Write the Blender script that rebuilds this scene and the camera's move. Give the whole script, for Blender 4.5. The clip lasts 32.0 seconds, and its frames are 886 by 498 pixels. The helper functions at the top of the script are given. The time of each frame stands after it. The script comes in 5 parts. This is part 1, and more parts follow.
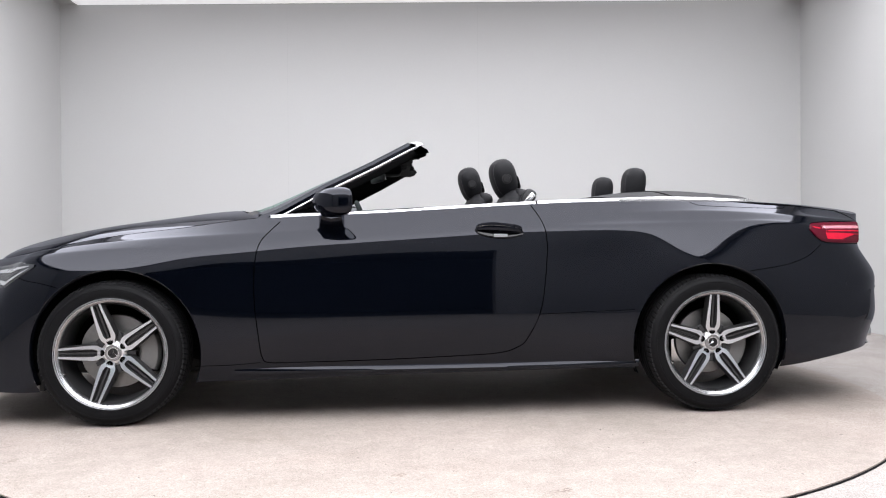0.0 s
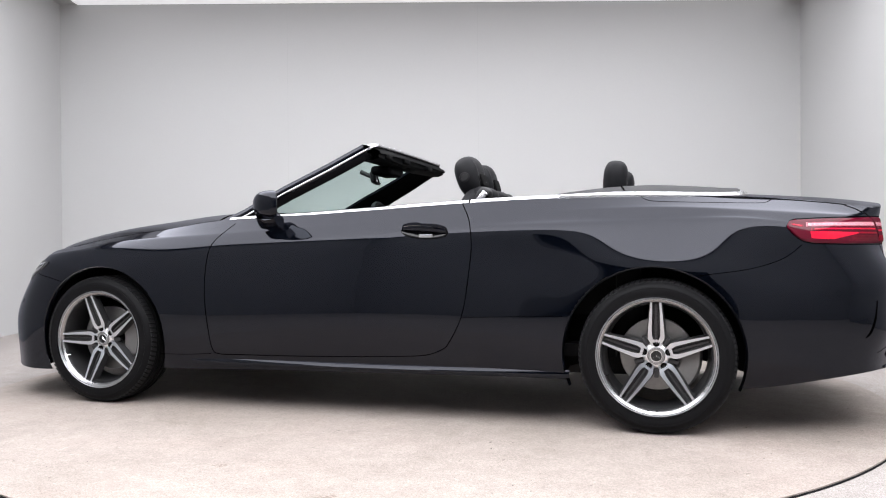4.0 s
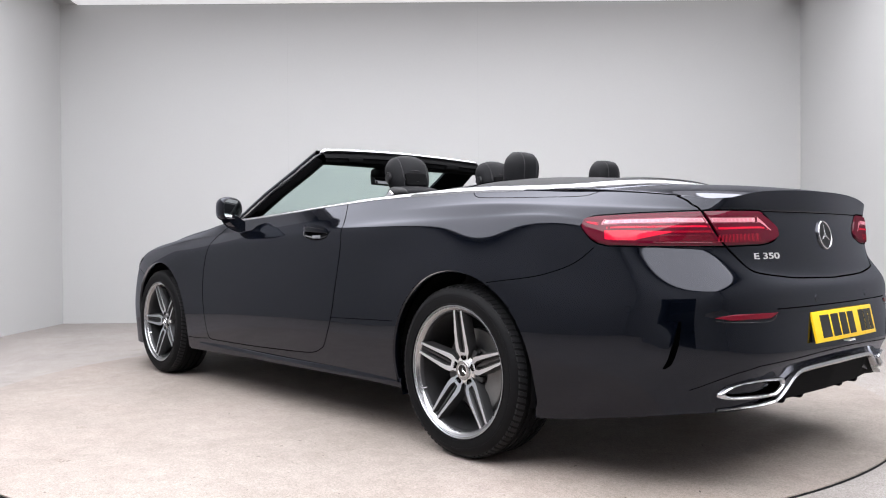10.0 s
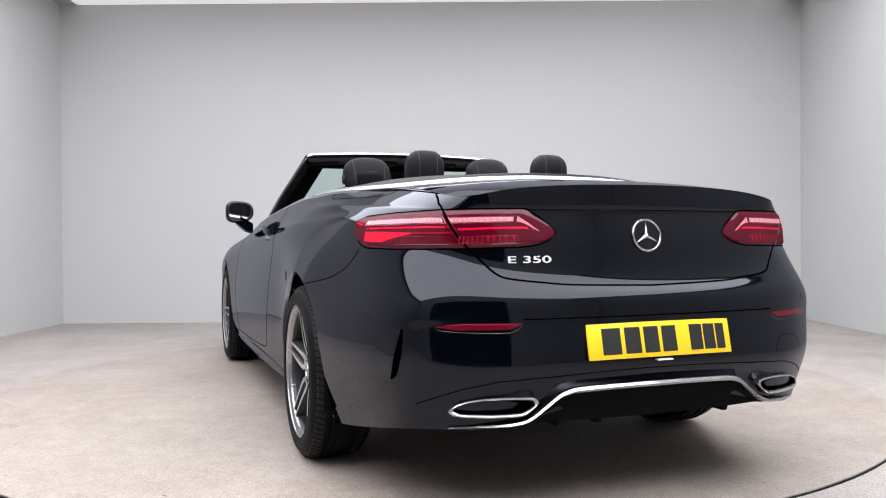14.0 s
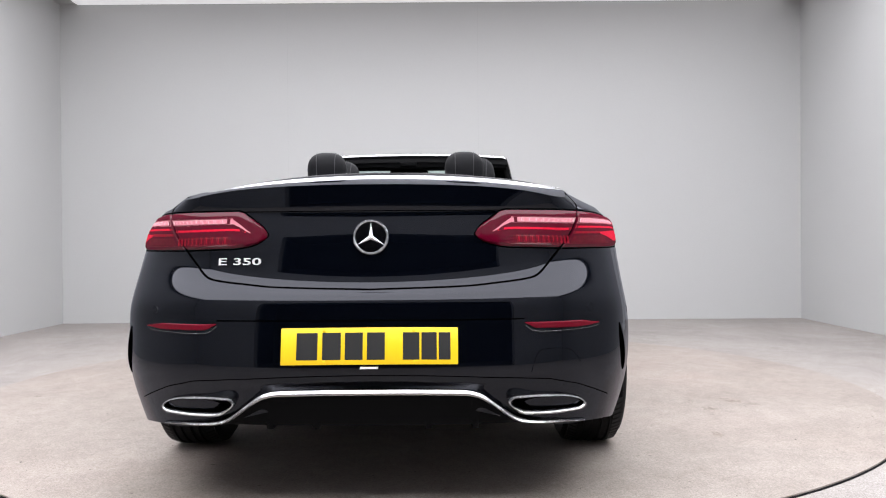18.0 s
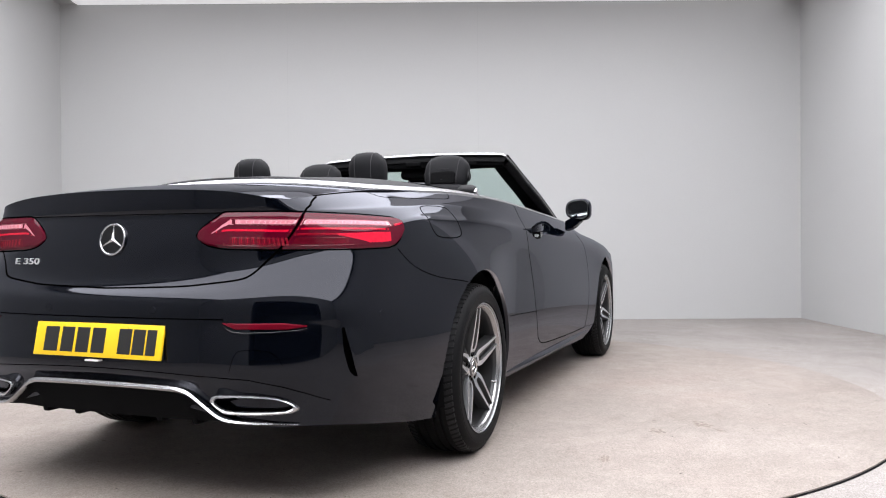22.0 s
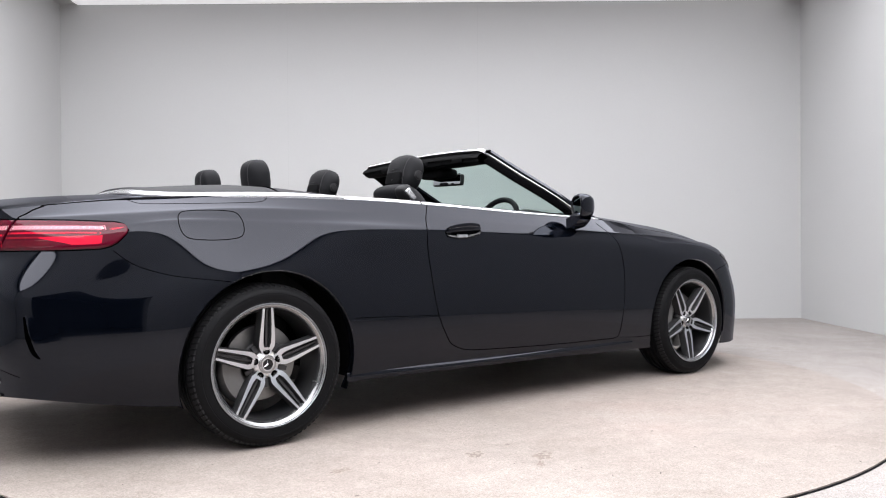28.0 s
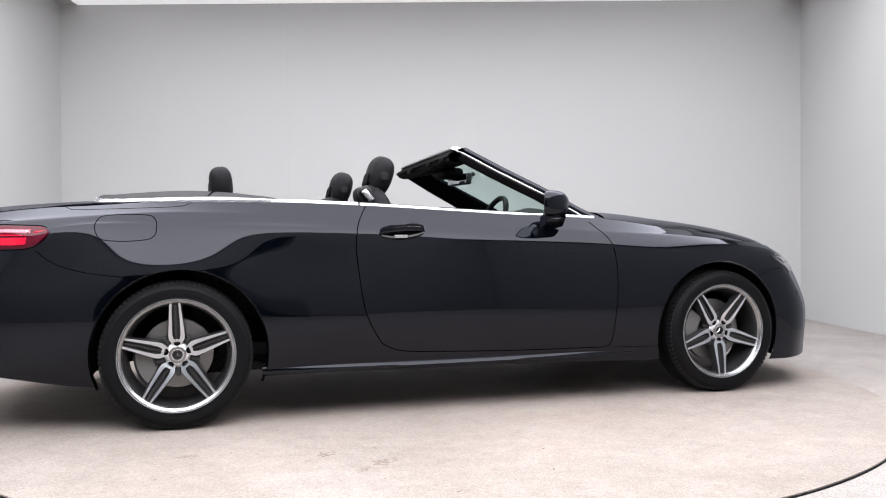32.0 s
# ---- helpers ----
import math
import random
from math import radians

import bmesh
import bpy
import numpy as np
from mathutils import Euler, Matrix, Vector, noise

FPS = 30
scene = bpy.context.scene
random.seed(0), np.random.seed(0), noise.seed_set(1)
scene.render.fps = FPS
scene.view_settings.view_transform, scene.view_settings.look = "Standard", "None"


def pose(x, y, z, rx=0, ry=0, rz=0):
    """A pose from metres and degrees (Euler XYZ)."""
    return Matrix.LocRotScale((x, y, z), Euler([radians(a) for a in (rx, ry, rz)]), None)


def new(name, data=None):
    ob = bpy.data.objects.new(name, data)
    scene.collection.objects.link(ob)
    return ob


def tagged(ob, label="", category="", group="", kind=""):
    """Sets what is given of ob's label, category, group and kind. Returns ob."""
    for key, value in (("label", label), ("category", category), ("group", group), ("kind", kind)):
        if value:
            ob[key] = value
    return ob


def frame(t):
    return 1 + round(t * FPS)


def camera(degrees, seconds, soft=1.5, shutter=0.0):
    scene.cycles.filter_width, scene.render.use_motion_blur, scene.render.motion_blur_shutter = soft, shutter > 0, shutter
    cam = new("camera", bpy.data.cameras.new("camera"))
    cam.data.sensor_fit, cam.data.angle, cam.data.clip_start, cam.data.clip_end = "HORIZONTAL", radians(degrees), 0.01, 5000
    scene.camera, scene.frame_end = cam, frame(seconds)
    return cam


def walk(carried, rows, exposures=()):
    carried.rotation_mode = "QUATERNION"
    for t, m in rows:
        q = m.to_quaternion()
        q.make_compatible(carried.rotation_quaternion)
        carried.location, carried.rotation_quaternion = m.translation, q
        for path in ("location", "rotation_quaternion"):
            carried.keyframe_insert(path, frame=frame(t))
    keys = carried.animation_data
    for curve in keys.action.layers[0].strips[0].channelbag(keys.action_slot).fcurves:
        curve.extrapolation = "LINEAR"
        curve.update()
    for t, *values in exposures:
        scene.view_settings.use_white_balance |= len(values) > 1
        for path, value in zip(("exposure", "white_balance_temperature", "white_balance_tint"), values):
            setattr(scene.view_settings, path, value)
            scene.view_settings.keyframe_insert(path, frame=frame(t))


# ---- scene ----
# The camera stands still on a tripod; the turntable with the car turns before it.
cam = camera(57.99, 32.0, soft=1.1)
EYE = pose(0.1228, -4.7899, 0.8385, 90 - 0.417, 0, 0) @ pose(0, 0, 0, 0, 0, -0.44)
walk(cam, [(0, EYE), (32, EYE)], exposures=[(0, 0.06), (9, 0.05), (13, -0.03), (17, -0.08), (24, -0.10), (28, -0.01), (32, 0.0)])

# ---- light ----
world = bpy.data.worlds.new("world")
world.use_nodes = True
world.node_tree.nodes["Background"].inputs[0].default_value = (0.02, 0.02, 0.022, 1)
world.node_tree.nodes["Background"].inputs[1].default_value = 0.2
scene.world = world
PANEL = 3.92          # radiance of the luminous ceiling at its middle


# ---- materials ----
def mat(name, colour=(0.5, 0.5, 0.5), rough=0.5, metal=0.0, grain=0.0, grain_scale=40.0, bump=0.0, stain=0.0, stain_scale=2.0,
        rough_var=0.0, coat=0.0, ior=1.5, emit=None, emit_strength=0.0, trans=0.0, spec=0.5):
    m = bpy.data.materials.new(name)
    m.use_nodes = True
    nt = m.node_tree
    b = nt.nodes["Principled BSDF"]
    b.inputs["Base Color"].default_value = (*colour, 1)
    b.inputs["Roughness"].default_value = rough
    b.inputs["Metallic"].default_value = metal
    b.inputs["IOR"].default_value = ior
    b.inputs["Coat Weight"].default_value = coat
    b.inputs["Coat Roughness"].default_value = 0.02
    b.inputs["Transmission Weight"].default_value = trans
    b.inputs["Specular IOR Level"].default_value = spec
    if emit:
        b.inputs["Emission Color"].default_value = (*emit, 1)
        b.inputs["Emission Strength"].default_value = emit_strength
    co = nt.nodes.new("ShaderNodeTexCoord")
    if grain or bump or stain or rough_var:
        fine = nt.nodes.new("ShaderNodeTexNoise")
        fine.inputs["Scale"].default_value, fine.inputs["Detail"].default_value = grain_scale, 6
        nt.links.new(co.outputs["Object"], fine.inputs["Vector"])
        broad = nt.nodes.new("ShaderNodeTexNoise")
        broad.inputs["Scale"].default_value, broad.inputs["Detail"].default_value = stain_scale, 5
        nt.links.new(co.outputs["Object"], broad.inputs["Vector"])
    if grain or stain:
        add = nt.nodes.new("ShaderNodeMath")
        add.operation = "MULTIPLY_ADD"
        nt.links.new(fine.outputs["Fac"], add.inputs[0])
        add.inputs[1].default_value, add.inputs[2].default_value = grain * 2, 1 - grain - stain
        add2 = nt.nodes.new("ShaderNodeMath")
        add2.operation = "MULTIPLY_ADD"
        nt.links.new(broad.outputs["Fac"], add2.inputs[0])
        add2.inputs[1].default_value = stain * 2
        nt.links.new(add.outputs[0], add2.inputs[2])
        mul = nt.nodes.new("ShaderNodeMix")
        mul.data_type, mul.blend_type = "RGBA", "MULTIPLY"
        mul.inputs["Factor"].default_value = 1
        mul.inputs["A"].default_value = (*colour, 1)
        nt.links.new(add2.outputs[0], mul.inputs["B"])
        nt.links.new(mul.outputs["Result"], b.inputs["Base Color"])
    if rough_var:
        rv = nt.nodes.new("ShaderNodeMath")
        rv.operation = "MULTIPLY_ADD"
        nt.links.new(broad.outputs["Fac"], rv.inputs[0])
        rv.inputs[1].default_value, rv.inputs[2].default_value = rough_var * 2, rough - rough_var
        nt.links.new(rv.outputs[0], b.inputs["Roughness"])
    if bump:
        bp = nt.nodes.new("ShaderNodeBump")
        bp.inputs["Strength"].default_value, bp.inputs["Distance"].default_value = 1.0, bump
        nt.links.new(fine.outputs["Fac"], bp.inputs["Height"])
        nt.links.new(bp.outputs["Normal"], b.inputs["Normal"])
    return m


LACQUERED = set()


def lacquer(name, colour, rough=0.03, ior=1.40, knee=0.05, gain=1.7, grain=0.0, grain_scale=40.0, tint=(1, 1, 1)):
    """A dark lacquered surface: diffuse ground under a clear gloss that grows towards grazing and levels off."""
    m = bpy.data.materials.new(name)
    m.use_nodes = True
    nt = m.node_tree
    nt.nodes.remove(nt.nodes["Principled BSDF"])
    out = nt.nodes["Material Output"]
    dif = nt.nodes.new("ShaderNodeBsdfDiffuse")
    dif.inputs["Color"].default_value = (*colour, 1)
    glo = nt.nodes.new("ShaderNodeBsdfGlossy")
    glo.inputs["Color"].default_value = (*tint, 1)
    co = nt.nodes.new("ShaderNodeTexCoord")
    broad = nt.nodes.new("ShaderNodeTexNoise")
    broad.inputs["Scale"].default_value, broad.inputs["Detail"].default_value = 1.3, 5
    nt.links.new(co.outputs["Object"], broad.inputs["Vector"])
    rv = nt.nodes.new("ShaderNodeMath")
    rv.operation = "MULTIPLY_ADD"
    nt.links.new(broad.outputs["Fac"], rv.inputs[0])
    rv.inputs[1].default_value, rv.inputs[2].default_value = rough * .8, rough * .6
    nt.links.new(rv.outputs[0], glo.inputs["Roughness"])
    if grain:
        fine = nt.nodes.new("ShaderNodeTexNoise")
        fine.inputs["Scale"].default_value, fine.inputs["Detail"].default_value = grain_scale, 4
        nt.links.new(co.outputs["Object"], fine.inputs["Vector"])
        k = nt.nodes.new("ShaderNodeMath")
        k.operation = "MULTIPLY_ADD"
        nt.links.new(fine.outputs["Fac"], k.inputs[0])
        k.inputs[1].default_value, k.inputs[2].default_value = grain * 2, 1 - grain
        mul = nt.nodes.new("ShaderNodeMix")
        mul.data_type, mul.blend_type = "RGBA", "MULTIPLY"
        mul.inputs["Factor"].default_value = 1
        mul.inputs["A"].default_value = (*colour, 1)
        nt.links.new(k.outputs[0], mul.inputs["B"])
        nt.links.new(mul.outputs["Result"], dif.inputs["Color"])
    fr = nt.nodes.new("ShaderNodeFresnel")
    fr.inputs[0].default_value = ior
    top, low, div = (nt.nodes.new("ShaderNodeMath") for _ in range(3))
    top.operation, low.operation, div.operation = "MULTIPLY", "ADD", "DIVIDE"
    nt.links.new(fr.outputs[0], top.inputs[0])
    nt.links.new(fr.outputs[0], low.inputs[0])
    top.inputs[1].default_value, low.inputs[1].default_value = knee * gain, knee
    nt.links.new(top.outputs[0], div.inputs[0])
    nt.links.new(low.outputs[0], div.inputs[1])
    mx = nt.nodes.new("ShaderNodeMixShader")
    nt.links.new(div.outputs[0], mx.inputs[0])
    nt.links.new(dif.outputs[0], mx.inputs[1])
    nt.links.new(glo.outputs[0], mx.inputs[2])
    nt.links.new(mx.outputs[0], out.inputs[0])
    LACQUERED.add(m.name)
    return m


PAINT = lacquer("black_metallic_paint", (0.0010, 0.0015, 0.0030), 0.03, 1.32, .40, 1.42, tint=(.945, .96, 1.06))
GAP = mat("panel_gap_shadow", (0.0005, 0.0005, 0.0005), 0.9, spec=0.0)
SEAL = mat("black_seal_rubber", (0.003, 0.003, 0.0034), 0.75, spec=0.06, grain=0.15, grain_scale=200, rough_var=0.05)
# tyre rubber made lighter, standing for the light that the tread blocks catch
LITTREAD = mat("lit_tread_rubber", (0.011, 0.011, 0.012), 0.5, spec=0.2, grain=0.25, grain_scale=120, rough_var=0.1)
RUBBER = mat("tyre_rubber", (0.0036, 0.0036, 0.0042), 0.6, spec=0.12, grain=0.2, grain_scale=90, bump=0.0006, rough_var=0.08)
PLASTIC = mat("black_plastic", (0.010, 0.010, 0.011), 0.55, spec=0.3, grain=0.15, grain_scale=300, bump=0.0002, rough_var=0.06)
GLOSS = lacquer("gloss_black_trim", (0.002, 0.002, 0.0025), 0.05, 1.45, .25, 1.1)
CHROME = mat("satin_aluminium_trim", (0.52, 0.52, 0.53), 0.26, 1.0, rough_var=0.04)
BRIGHT = mat("bright_chrome", (0.70, 0.70, 0.71), 0.07, 1.0, rough_var=0.02)
ALLOY = mat("machined_alloy", (0.80, 0.79, 0.79), 0.5, 1.0, grain=0.05, grain_scale=400, rough_var=0.06)
DARKALLOY = mat("dark_grey_alloy_paint", (0.045, 0.045, 0.047), 0.38, 0.5, rough_var=0.06)
RIMALLOY = mat("polished_rim_alloy", (0.46, 0.472, 0.495), 0.36, 1.0, grain=0.05, grain_scale=400, rough_var=0.06)
SPOKEALLOY = mat("machined_spoke_alloy", (0.61, 0.635, 0.67), 0.30, 1.0, grain=0.06, grain_scale=500, rough_var=0.08)
MIDALLOY = mat("grey_alloy_paint", (0.34, 0.34, 0.345), 0.26, 1.0, rough_var=0.06)
STEEL = mat("brake_steel", (0.23, 0.226, 0.223), 0.36, 0.8, grain=0.15, grain_scale=60, rough_var=0.1)
IRON = mat("cast_iron", (0.05, 0.048, 0.046), 0.6, 0.5, grain=0.3, grain_scale=50, bump=0.0005)
LEATHER = mat("black_leather", (0.0075, 0.0075, 0.009), 0.62, spec=0.16, grain=0.15, grain_scale=250, bump=0.0004, rough_var=0.06)
LIGHTPANEL = mat("luminous_ceiling_cloth", (0.8, 0.8, 0.8), 0.8, emit=(0.985, 0.99, 1.04), emit_strength=PANEL)
# the cloth is brightest over the doorway
_nt = LIGHTPANEL.node_tree
_sep = _nt.nodes.new("ShaderNodeSeparateXYZ")
_nt.links.new(_nt.nodes.new("ShaderNodeTexCoord").outputs["Object"], _sep.inputs[0])
_map = _nt.nodes.new("ShaderNodeMapRange")
_map.interpolation_type = "SMOOTHSTEP"
_map.inputs["From Min"].default_value, _map.inputs["From Max"].default_value = -0.5, -4.6
_map.inputs["To Min"].default_value, _map.inputs["To Max"].default_value = PANEL, PANEL + 2.2
_nt.links.new(_sep.outputs["Y"], _map.inputs["Value"])
_nt.links.new(_map.outputs["Result"], _nt.nodes["Principled BSDF"].inputs["Emission Strength"])
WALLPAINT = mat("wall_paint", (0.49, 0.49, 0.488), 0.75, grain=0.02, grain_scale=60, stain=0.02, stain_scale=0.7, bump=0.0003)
# wall colour lowered for the walls out of view, to dim reflections in the car
DIMWALL = mat("dimmed_unseen_wall", (0.265, 0.268, 0.272), 0.75, grain=0.03, grain_scale=60, stain=0.03, stain_scale=0.7)
CEILPAINT = mat("ceiling_paint", (0.82, 0.82, 0.82), 0.8, grain=0.02, grain_scale=50)
DARKPAINT = mat("ceiling_border_paint", (0.45, 0.45, 0.45), 0.8, grain=0.03, grain_scale=50)
EDGEPANEL = mat("dim_ceiling_cloth", (0.8, 0.8, 0.8), 0.8, emit=(0.985, 0.98, 1.02), emit_strength=.46)


def concrete(name, light, dark, tint, speck):
    """Worn pale concrete: broad blotches, trowel clouds, fine aggregate specks and pits."""
    m = bpy.data.materials.new(name)
    m.use_nodes = True
    nt = m.node_tree
    b = nt.nodes["Principled BSDF"]
    co = nt.nodes.new("ShaderNodeTexCoord").outputs["Object"]

    def tex(scale, detail, rough=.5, distort=0.0):
        t = nt.nodes.new("ShaderNodeTexNoise")
        t.inputs["Scale"].default_value, t.inputs["Detail"].default_value, t.inputs["Roughness"].default_value, t.inputs["Distortion"].default_value = scale, detail, rough, distort
        nt.links.new(co, t.inputs["Vector"])
        return t.outputs["Fac"]

    def ramp(fac, a, b_, c0, c1):
        r = nt.nodes.new("ShaderNodeValToRGB")
        r.color_ramp.elements[0].position, r.color_ramp.elements[1].position = a, b_
        r.color_ramp.elements[0].color, r.color_ramp.elements[1].color = (*c0, 1), (*c1, 1)
        nt.links.new(fac, r.inputs[0])
        return r.outputs[0]

    def mixed(kind, fac, a, c):
        x = nt.nodes.new("ShaderNodeMix")
        x.data_type, x.blend_type = "RGBA", kind
        if isinstance(fac, float):
            x.inputs["Factor"].default_value = fac
        else:
            nt.links.new(fac, x.inputs["Factor"])
        nt.links.new(a, x.inputs["A"])
        nt.links.new(c, x.inputs["B"])
        return x.outputs["Result"]

    col = ramp(tex(1.3, 8, .6, .4), .30, .72, dark, light)
    col = mixed("MIX", ramp(tex(.55, 4, .5, .6), .45, .75, (0, 0, 0), (.55, .55, .55)), col, ramp(tex(3.0, 6), .3, .7, tint, light))
    col = mixed("MULTIPLY", 1.0, col, ramp(tex(9, 8, .7), .30, .62, (.84, .83, .82), (1.04, 1.04, 1.04)))
    col = mixed("MULTIPLY", speck, col, ramp(tex(170, 3, .7), .36, .60, (.62, .60, .58), (1.16, 1.16, 1.16)))
    col = mixed("MULTIPLY", speck, col, ramp(tex(62, 4, .75), .34, .66, (.80, .79, .78), (1.10, 1.10, 1.10)))
    vor = nt.nodes.new("ShaderNodeTexVoronoi")
    vor.inputs["Scale"].default_value = 95
    nt.links.new(co, vor.inputs["Vector"])
    col = mixed("MULTIPLY", speck, col, ramp(vor.outputs["Distance"], .08, .22, (.60, .58, .56), (1, 1, 1)))
    nt.links.new(col, b.inputs["Base Color"])
    nt.links.new(ramp(tex(2.2, 5), .3, .7, (.62, .62, .62), (.80, .80, .80)), b.inputs["Roughness"])
    bp = nt.nodes.new("ShaderNodeBump")
    bp.inputs["Strength"].default_value, bp.inputs["Distance"].default_value = .8, .0012
    nt.links.new(tex(130, 4, .65), bp.inputs["Height"])
    nt.links.new(bp.outputs["Normal"], b.inputs["Normal"])
    return m


CONCRETE = concrete("floor_concrete", (.388, .362, .348), (.304, .282, .270), (.392, .350, .328), 1.2)
CONCRETE_DISC = concrete("turntable_concrete", (.372, .328, .300), (.284, .246, .220), (.398, .306, .270), .66)
YELLOW = mat("reflective_yellow", (0.85, 0.55, 0.01), 0.35)
BLACKINK = mat("black_print", (0.008, 0.008, 0.008), 0.5)
WHITEINK = mat("white_print", (0.8, 0.8, 0.8), 0.5)


# ---- mesh helpers ----
def link(name, bm, material, parent=None, label="", smooth=True):
    if material.name in LACQUERED:                  # the gloss wants its faces turned outwards
        bm.normal_update()
        if sum(q.calc_area() * q.normal.dot(q.calc_center_median() - Vector((0, 0, .55))) for q in bm.faces) < 0:
            bmesh.ops.reverse_faces(bm, faces=bm.faces[:])
    me = bpy.data.meshes.new(name)
    bm.to_mesh(me)
    bm.free()
    if smooth:
        me.polygons.foreach_set("use_smooth", [True] * len(me.polygons))
        me.set_sharp_from_angle(angle=radians(38))
    me.materials.append(material)
    ob = new(name, me)
    ob.parent = parent
    if label:
        ob["label"] = label
    return ob


part = link


def grid_bm(pts, close_u=False, close_v=False, bm=None):
    """Quads over a grid of points, rows by columns."""
    bm = bm or bmesh.new()
    vs = [[bm.verts.new(p) for p in row] for row in pts]
    nu, nv = len(vs), len(vs[0])
    for i in range(nu - (0 if close_u else 1)):
        for j in range(nv - (0 if close_v else 1)):
            q = [vs[i][j], vs[(i + 1) % nu][j], vs[(i + 1) % nu][(j + 1) % nv], vs[i][(j + 1) % nv]]
            try:
                bm.faces.new(q)
            except ValueError:
                pass
    return bm


def box_bm(x0, x1, y0, y1, z0, z1, bevel=0.0, segs=2, bm=None):
    bm2 = bmesh.new()
    bmesh.ops.create_cube(bm2, size=1, matrix=Matrix.Translation(((x0 + x1) / 2, (y0 + y1) / 2, (z0 + z1) / 2)) @ Matrix.Diagonal((x1 - x0, y1 - y0, z1 - z0, 1)))
    if bevel:
        bmesh.ops.bevel(bm2, geom=bm2.edges[:], offset=bevel, segments=segs, profile=0.5, affect="EDGES")
    return bm2


def merge(*bms):
    out = bmesh.new()
    for b in bms:
        me = bpy.data.meshes.new("tmp")
        b.to_mesh(me)
        b.free()
        out.from_mesh(me)
        bpy.data.meshes.remove(me)
    return out


def lathe_bm(profile, axis="y", n=64):
    """Turns a profile of (radius, height) about an axis."""
    rows = []
    for k in range(n):
        a = 2 * math.pi * k / n
        c, s = math.cos(a), math.sin(a)
        rows.append([(r * c, h, r * s) if axis == "y" else (r * c, r * s, h) for r, h in profile])
    return grid_bm(rows, close_u=True)


def tube_bm(points, radius, n=8, closed=False, flat=1.0, up=(0, 0, 1)):
    """A tube along points; flat squeezes it across."""
    pts = [Vector(p) for p in points]
    rows = []
    for i, p in enumerate(pts):
        a = pts[i - 1] if (i or closed) else p
        b = pts[(i + 1) % len(pts)] if (i < len(pts) - 1 or closed) else p
        d = (b - a).normalized()
        side = d.cross(Vector(up)).normalized()
        top = side.cross(d).normalized()
        rows.append([p + radius * (math.cos(2 * math.pi * k / n) * side + flat * math.sin(2 * math.pi * k / n) * top) for k in range(n)])
    bm = grid_bm(rows, close_u=closed, close_v=True)
    if not closed:
        for r in (0, -1):
            bm.verts.ensure_lookup_table()
            base = 0 if r == 0 else (len(rows) - 1) * n
            bm.faces.new([bm.verts[base + k] for k in range(n)])
    bmesh.ops.recalc_face_normals(bm, faces=bm.faces[:])
    return bm


def spline(pts, n, closed=False):
    """n points along a Catmull-Rom curve through pts."""
    P = [np.array(p, float) for p in pts]
    if closed:
        P = [P[-1]] + P + [P[0], P[1]]
    else:
        P = [2 * P[0] - P[1]] + P + [2 * P[-1] - P[-2]]
    m = len(P) - 3
    out = []
    for k in range(n):
        t = m * k / (n if closed else n - 1)
        i = min(int(t), m - 1)
        u = t - i
        a, b, c, d = P[i:i + 4]
        out.append(0.5 * (2 * b + (c - a) * u + (2 * a - 5 * b + 4 * c - d) * u * u + (3 * b - a - 3 * c + d) * u ** 3))
    return out


# ---- the studio ----
WX, BACK, FRONT, TOP = 4.03, 3.93, -5.6, 3.47
RT = 2.515           # radius of the turntable


def slab(name, x0, x1, y0, y1, z0, z1, material, label, category=""):
    return tagged(link(name, box_bm(x0, x1, y0, y1, z0, z1), material, smooth=False), label, category or name.split("_")[0], kind="structure")


slab("wall_north", -WX, WX, BACK, BACK + 0.15, -0.013, TOP, WALLPAINT, "smooth light grey painted studio back wall")
slab("wall_west", -WX - 0.15, -WX, 1.9, BACK + 0.15, -0.013, TOP, WALLPAINT, "smooth light grey painted studio side wall")
# the front parts of both side walls are unseen; darkened so the flanks reflect less
slab("wall_west_front", -WX - 0.15, -WX, FRONT - 0.15, 1.9, -0.013, TOP, DIMWALL, "unseen part of the studio side wall, darkened to dim its reflection")
slab("wall_east", WX, WX + 0.15, 1.9, BACK + 0.15, -0.013, TOP, WALLPAINT, "smooth light grey painted studio side wall")
slab("wall_east_front", WX, WX + 0.15, FRONT - 0.15, 1.9, -0.013, TOP, DIMWALL, "unseen part of the studio side wall, darkened to dim its reflection")
# the wall behind the camera has a wide doorway into a dark hall
DL, DW, DH = -1.85, 1.55, 2.15
bm = merge(box_bm(-WX, DL, FRONT - 0.15, FRONT, -0.013, TOP), box_bm(DW, WX, FRONT - 0.15, FRONT, -0.013, TOP), box_bm(DL, DW, FRONT - 0.15, FRONT, DH, TOP))
# unseen too, and darkened for what the paint reflects
tagged(link("wall_south", bm, DIMWALL, smooth=False), "unseen studio wall with a wide open doorway, darkened to dim its reflection", "wall", kind="structure")
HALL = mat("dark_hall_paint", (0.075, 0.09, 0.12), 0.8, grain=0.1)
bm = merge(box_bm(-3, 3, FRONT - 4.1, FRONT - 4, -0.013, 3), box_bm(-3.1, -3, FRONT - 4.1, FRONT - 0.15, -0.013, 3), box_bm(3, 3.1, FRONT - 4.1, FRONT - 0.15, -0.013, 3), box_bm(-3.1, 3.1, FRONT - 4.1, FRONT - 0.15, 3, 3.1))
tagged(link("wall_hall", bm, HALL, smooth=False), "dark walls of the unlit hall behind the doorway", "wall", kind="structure")

